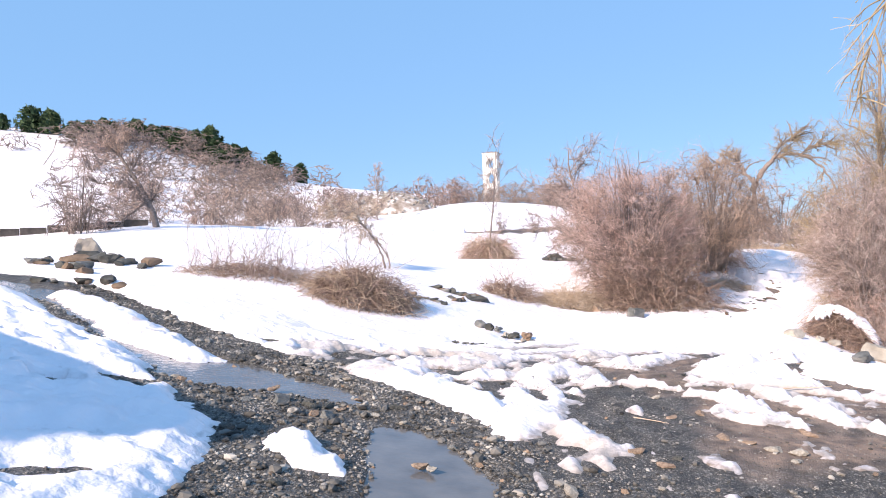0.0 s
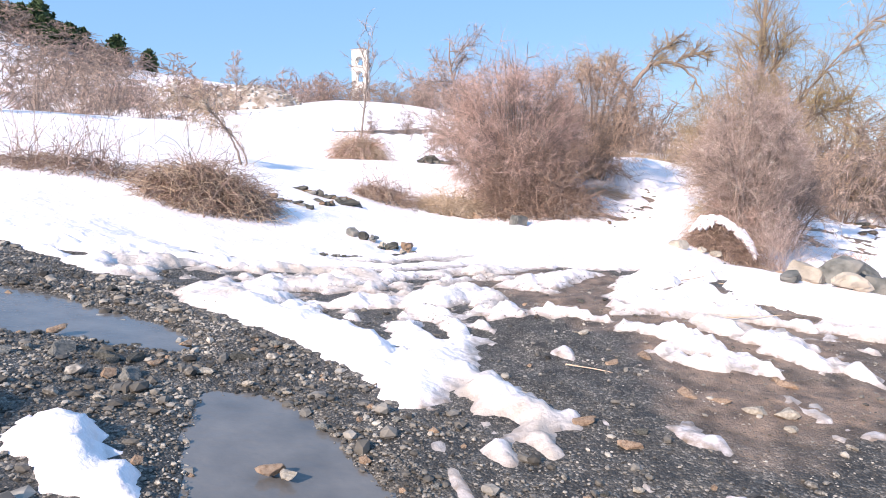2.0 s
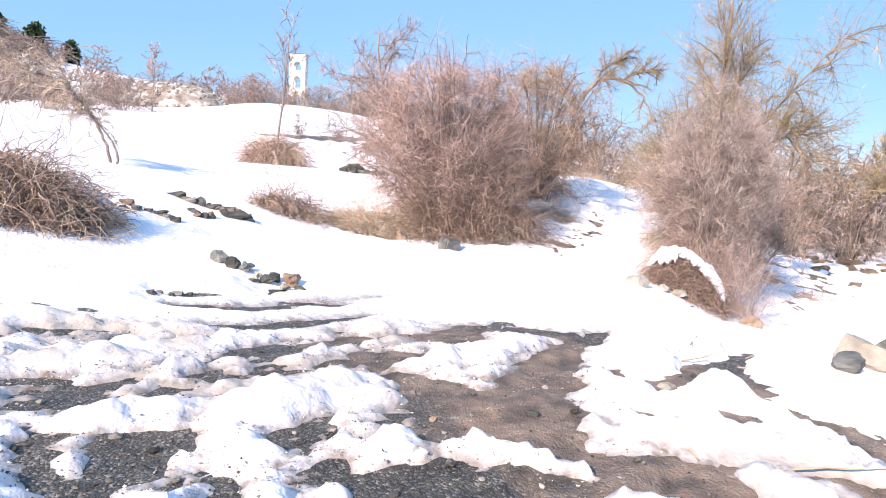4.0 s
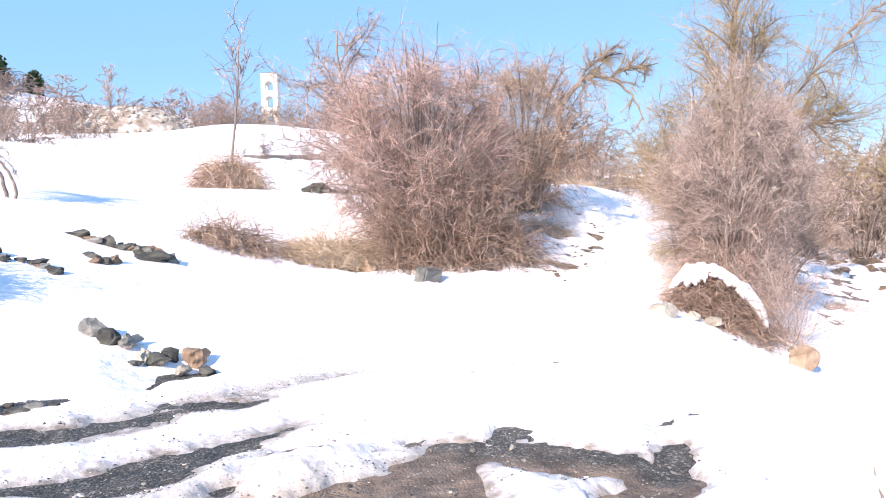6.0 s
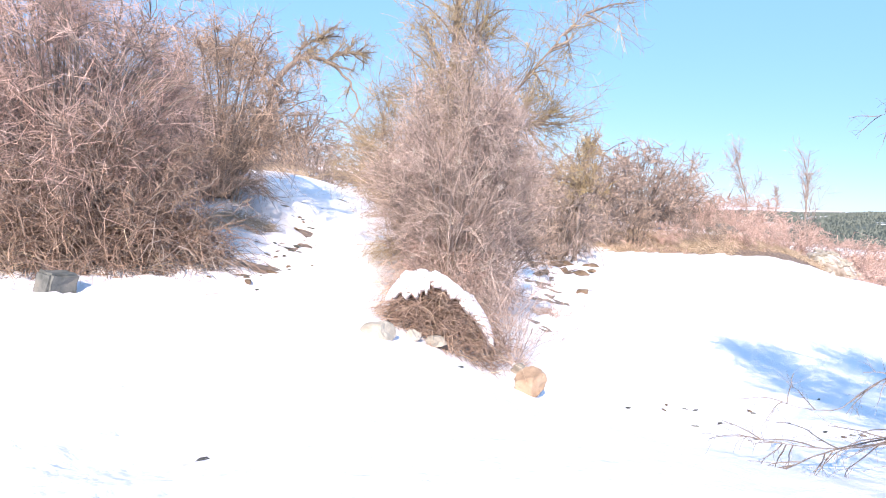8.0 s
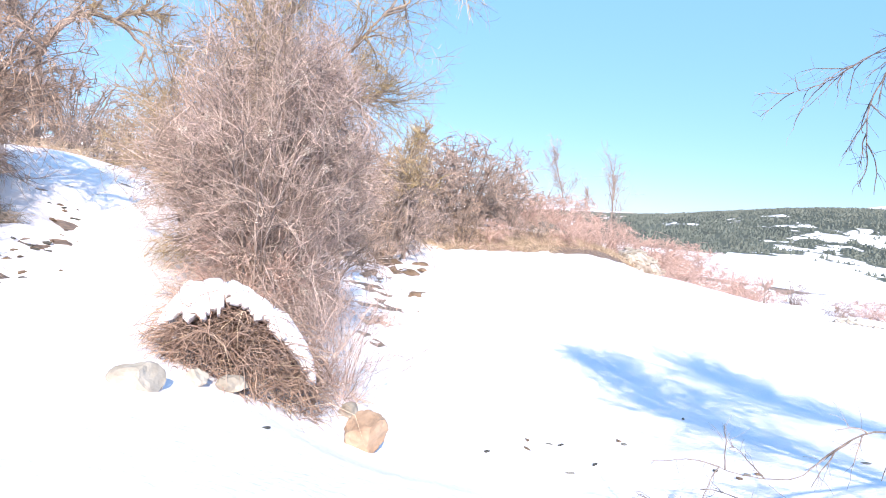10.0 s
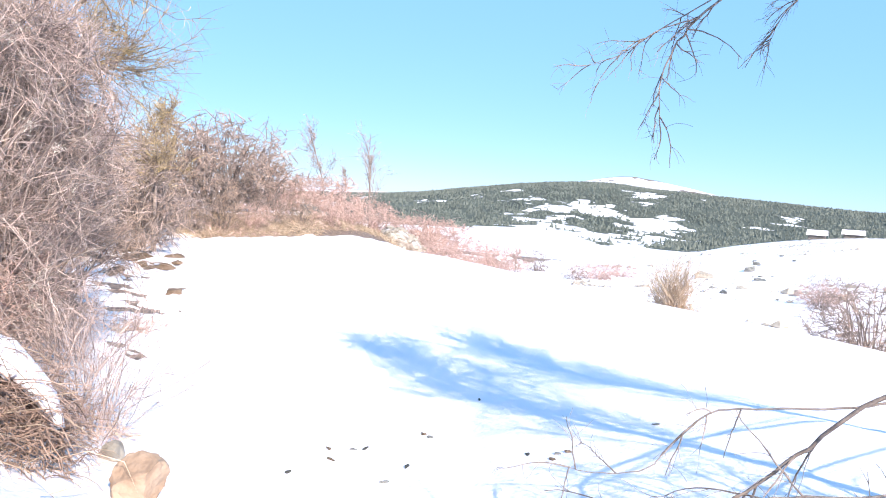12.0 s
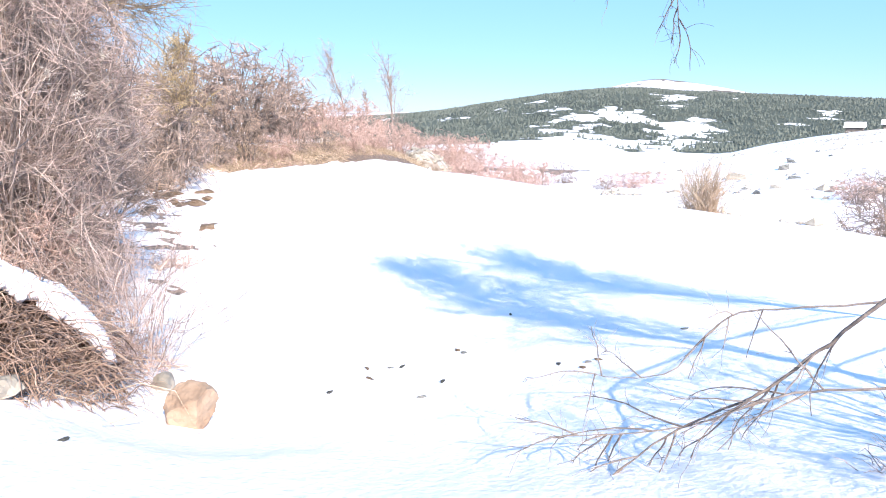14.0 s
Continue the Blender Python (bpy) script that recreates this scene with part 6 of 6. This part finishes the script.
for x, y, s in ((-74.6, 128.6, .9), (-83.5, 128, .6), (-72, 133, .6)):
    put_copy(PINES[0], x, y, s, rng.uniform(0, 360))
for i in range(110):
    f = rng.uniform(0, 1) if i < 60 else rng.uniform(.1, .6)
    put_copy(PINES[i % 2], -38 - 42 * f + rng.normal(0, 3), 130 + 26 * f + rng.normal(0, 5), rng.uniform(.45, .8) * (1.0 - .35 * f), rng.uniform(0, 360))
HILL = [shrub("shrub", "leafless brown thicket on the snowy hill", -44.0, 108.0, 3.4, 7.0, 511, BARK, TWIG_BROWN, 12, 60, 340, fine=.035, thick=.05, segs=1, picked=2, group="thickets on the hill"),
        shrub("shrub", "leafless rosy-brown thicket on the snowy hill", -56.0, 110.0, 3.0, 6.0, 512, BARK, TWIG_RED, 12, 60, 340, fine=.035, thick=.05, segs=1, picked=2, group="thickets on the hill")]
for i in range(100):
    f = rng.uniform(0, 1)
    put_copy(HILL[i % 2], -28 - 36 * f + rng.normal(0, 3), 100 + rng.uniform(0, 34) + 6 * f, rng.uniform(.7, 1.3), rng.uniform(0, 360), 1.2)
for i in range(36):
    put_copy(SCRUB[i % 3], rng.uniform(-24, 14), 66 + rng.uniform(0, 13) + .1 * abs(i - 20), rng.uniform(.45, .95), rng.uniform(0, 360), 1.3)
for i in range(70):
    put_copy(PINES[i % 2], rng.uniform(-68, -40), rng.uniform(120, 140), rng.uniform(.32, .6), rng.uniform(0, 360))
for i in range(26):
    put_copy(HILL[i % 2], rng.uniform(-92, -66), rng.uniform(88, 128), rng.uniform(.2, .5), rng.uniform(0, 360), 1.5)
for i in range(16):
    put_copy(SCRUB[0], -19 + 1.0 * i + rng.normal(0, .3), 64 + rng.uniform(0, 2), rng.uniform(.28, .42), rng.uniform(0, 360), 1.2)
tree("tree", "small pale bare tree on the crest of the field", -6.4, 57.0, 4.6, 521, BARK_PALE, TWIG_GREY, .05, 14, 70, 400, spread=.6, first=.25, fine=.014, segs=1, picked=3)


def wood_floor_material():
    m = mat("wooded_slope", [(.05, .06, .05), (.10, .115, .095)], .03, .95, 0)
    n, l = m.node_tree.nodes, m.node_tree.links
    at = n.new("ShaderNodeAttribute")
    at.attribute_name = "wood"
    co = n.new("ShaderNodeTexCoord")
    nz = n.new("ShaderNodeTexNoise")
    nz.inputs["Scale"].default_value, nz.inputs["Detail"].default_value = .12, 8
    l.new(co.outputs["Object"], nz.inputs["Vector"])
    s = n.new("ShaderNodeMath")
    s.operation = 'MULTIPLY_ADD'
    l.new(nz.outputs["Fac"], s.inputs[0])
    s.inputs[1].default_value = 1.2
    l.new(at.outputs["Fac"], s.inputs[2])
    r = n.new("ShaderNodeMapRange")
    r.inputs["From Min"].default_value, r.inputs["From Max"].default_value = .5, .62
    l.new(s.outputs[0], r.inputs["Value"])
    mix = n.new("ShaderNodeMix")
    mix.data_type = 'RGBA'
    l.new(r.outputs[0], mix.inputs[0])
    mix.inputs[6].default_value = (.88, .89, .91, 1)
    b = n["Principled BSDF"]
    l.new(b.inputs["Base Color"].links[0].from_socket, mix.inputs[7])
    l.new(mix.outputs[2], b.inputs["Base Color"])
    return m


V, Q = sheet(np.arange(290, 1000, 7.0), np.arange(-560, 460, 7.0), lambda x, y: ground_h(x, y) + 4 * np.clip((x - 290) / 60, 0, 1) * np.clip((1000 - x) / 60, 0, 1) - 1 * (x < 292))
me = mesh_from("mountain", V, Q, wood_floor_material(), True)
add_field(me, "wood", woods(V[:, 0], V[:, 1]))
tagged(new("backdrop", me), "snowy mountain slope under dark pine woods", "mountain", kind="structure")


def far_woods(count, seed):
    """The pine woods of the mountain, joined into one body."""
    rng = np.random.RandomState(seed)
    x, y = rng.uniform(300, 900, count * 4), rng.uniform(-520, 420, count * 4)
    ok = woods(x, y) > rng.normal(0, .08, count * 4)
    x, y = x[ok][:count], y[ok][:count]
    n = len(x)
    hgt = rng.uniform(1.3, 2.6, n) * rng.uniform(.7, 1.25, n)
    wid = hgt * rng.uniform(.34, .6, n)
    z = ground_h(x, y) + 4 * np.clip((x - 290) / 60, 0, 1) - .3
    k = 5
    a = np.arange(k) * 2 * math.pi / k + rng.uniform(0, 6, (n, 1))
    V, Q = [], []
    for lo, hi, wd in ((.05, .7, 1.0), (.38, 1.0, .75)):
        ring = np.stack([x[:, None] + wid[:, None] * wd * np.cos(a) * rng.uniform(.5, 1.3, (n, k)), y[:, None] + wid[:, None] * wd * np.sin(a) * rng.uniform(.5, 1.3, (n, k)), z[:, None] + hgt[:, None] * (lo + rng.uniform(-.12, .12, (n, k)))], -1)
        top = np.stack([x + wid * rng.normal(0, .15, n), y + wid * rng.normal(0, .15, n), z + hgt * hi * rng.uniform(.8, 1.1, n)], -1)[:, None]
        v = np.concatenate([ring, top], 1).reshape(-1, 3)
        i = (k + 1) * np.arange(n)[:, None]
        f = np.stack([i + np.arange(k), i + (np.arange(k) + 1) % k, np.broadcast_to(i + k, (n, k))], -1).reshape(-1, 3)
        V.append(v), Q.append(f)
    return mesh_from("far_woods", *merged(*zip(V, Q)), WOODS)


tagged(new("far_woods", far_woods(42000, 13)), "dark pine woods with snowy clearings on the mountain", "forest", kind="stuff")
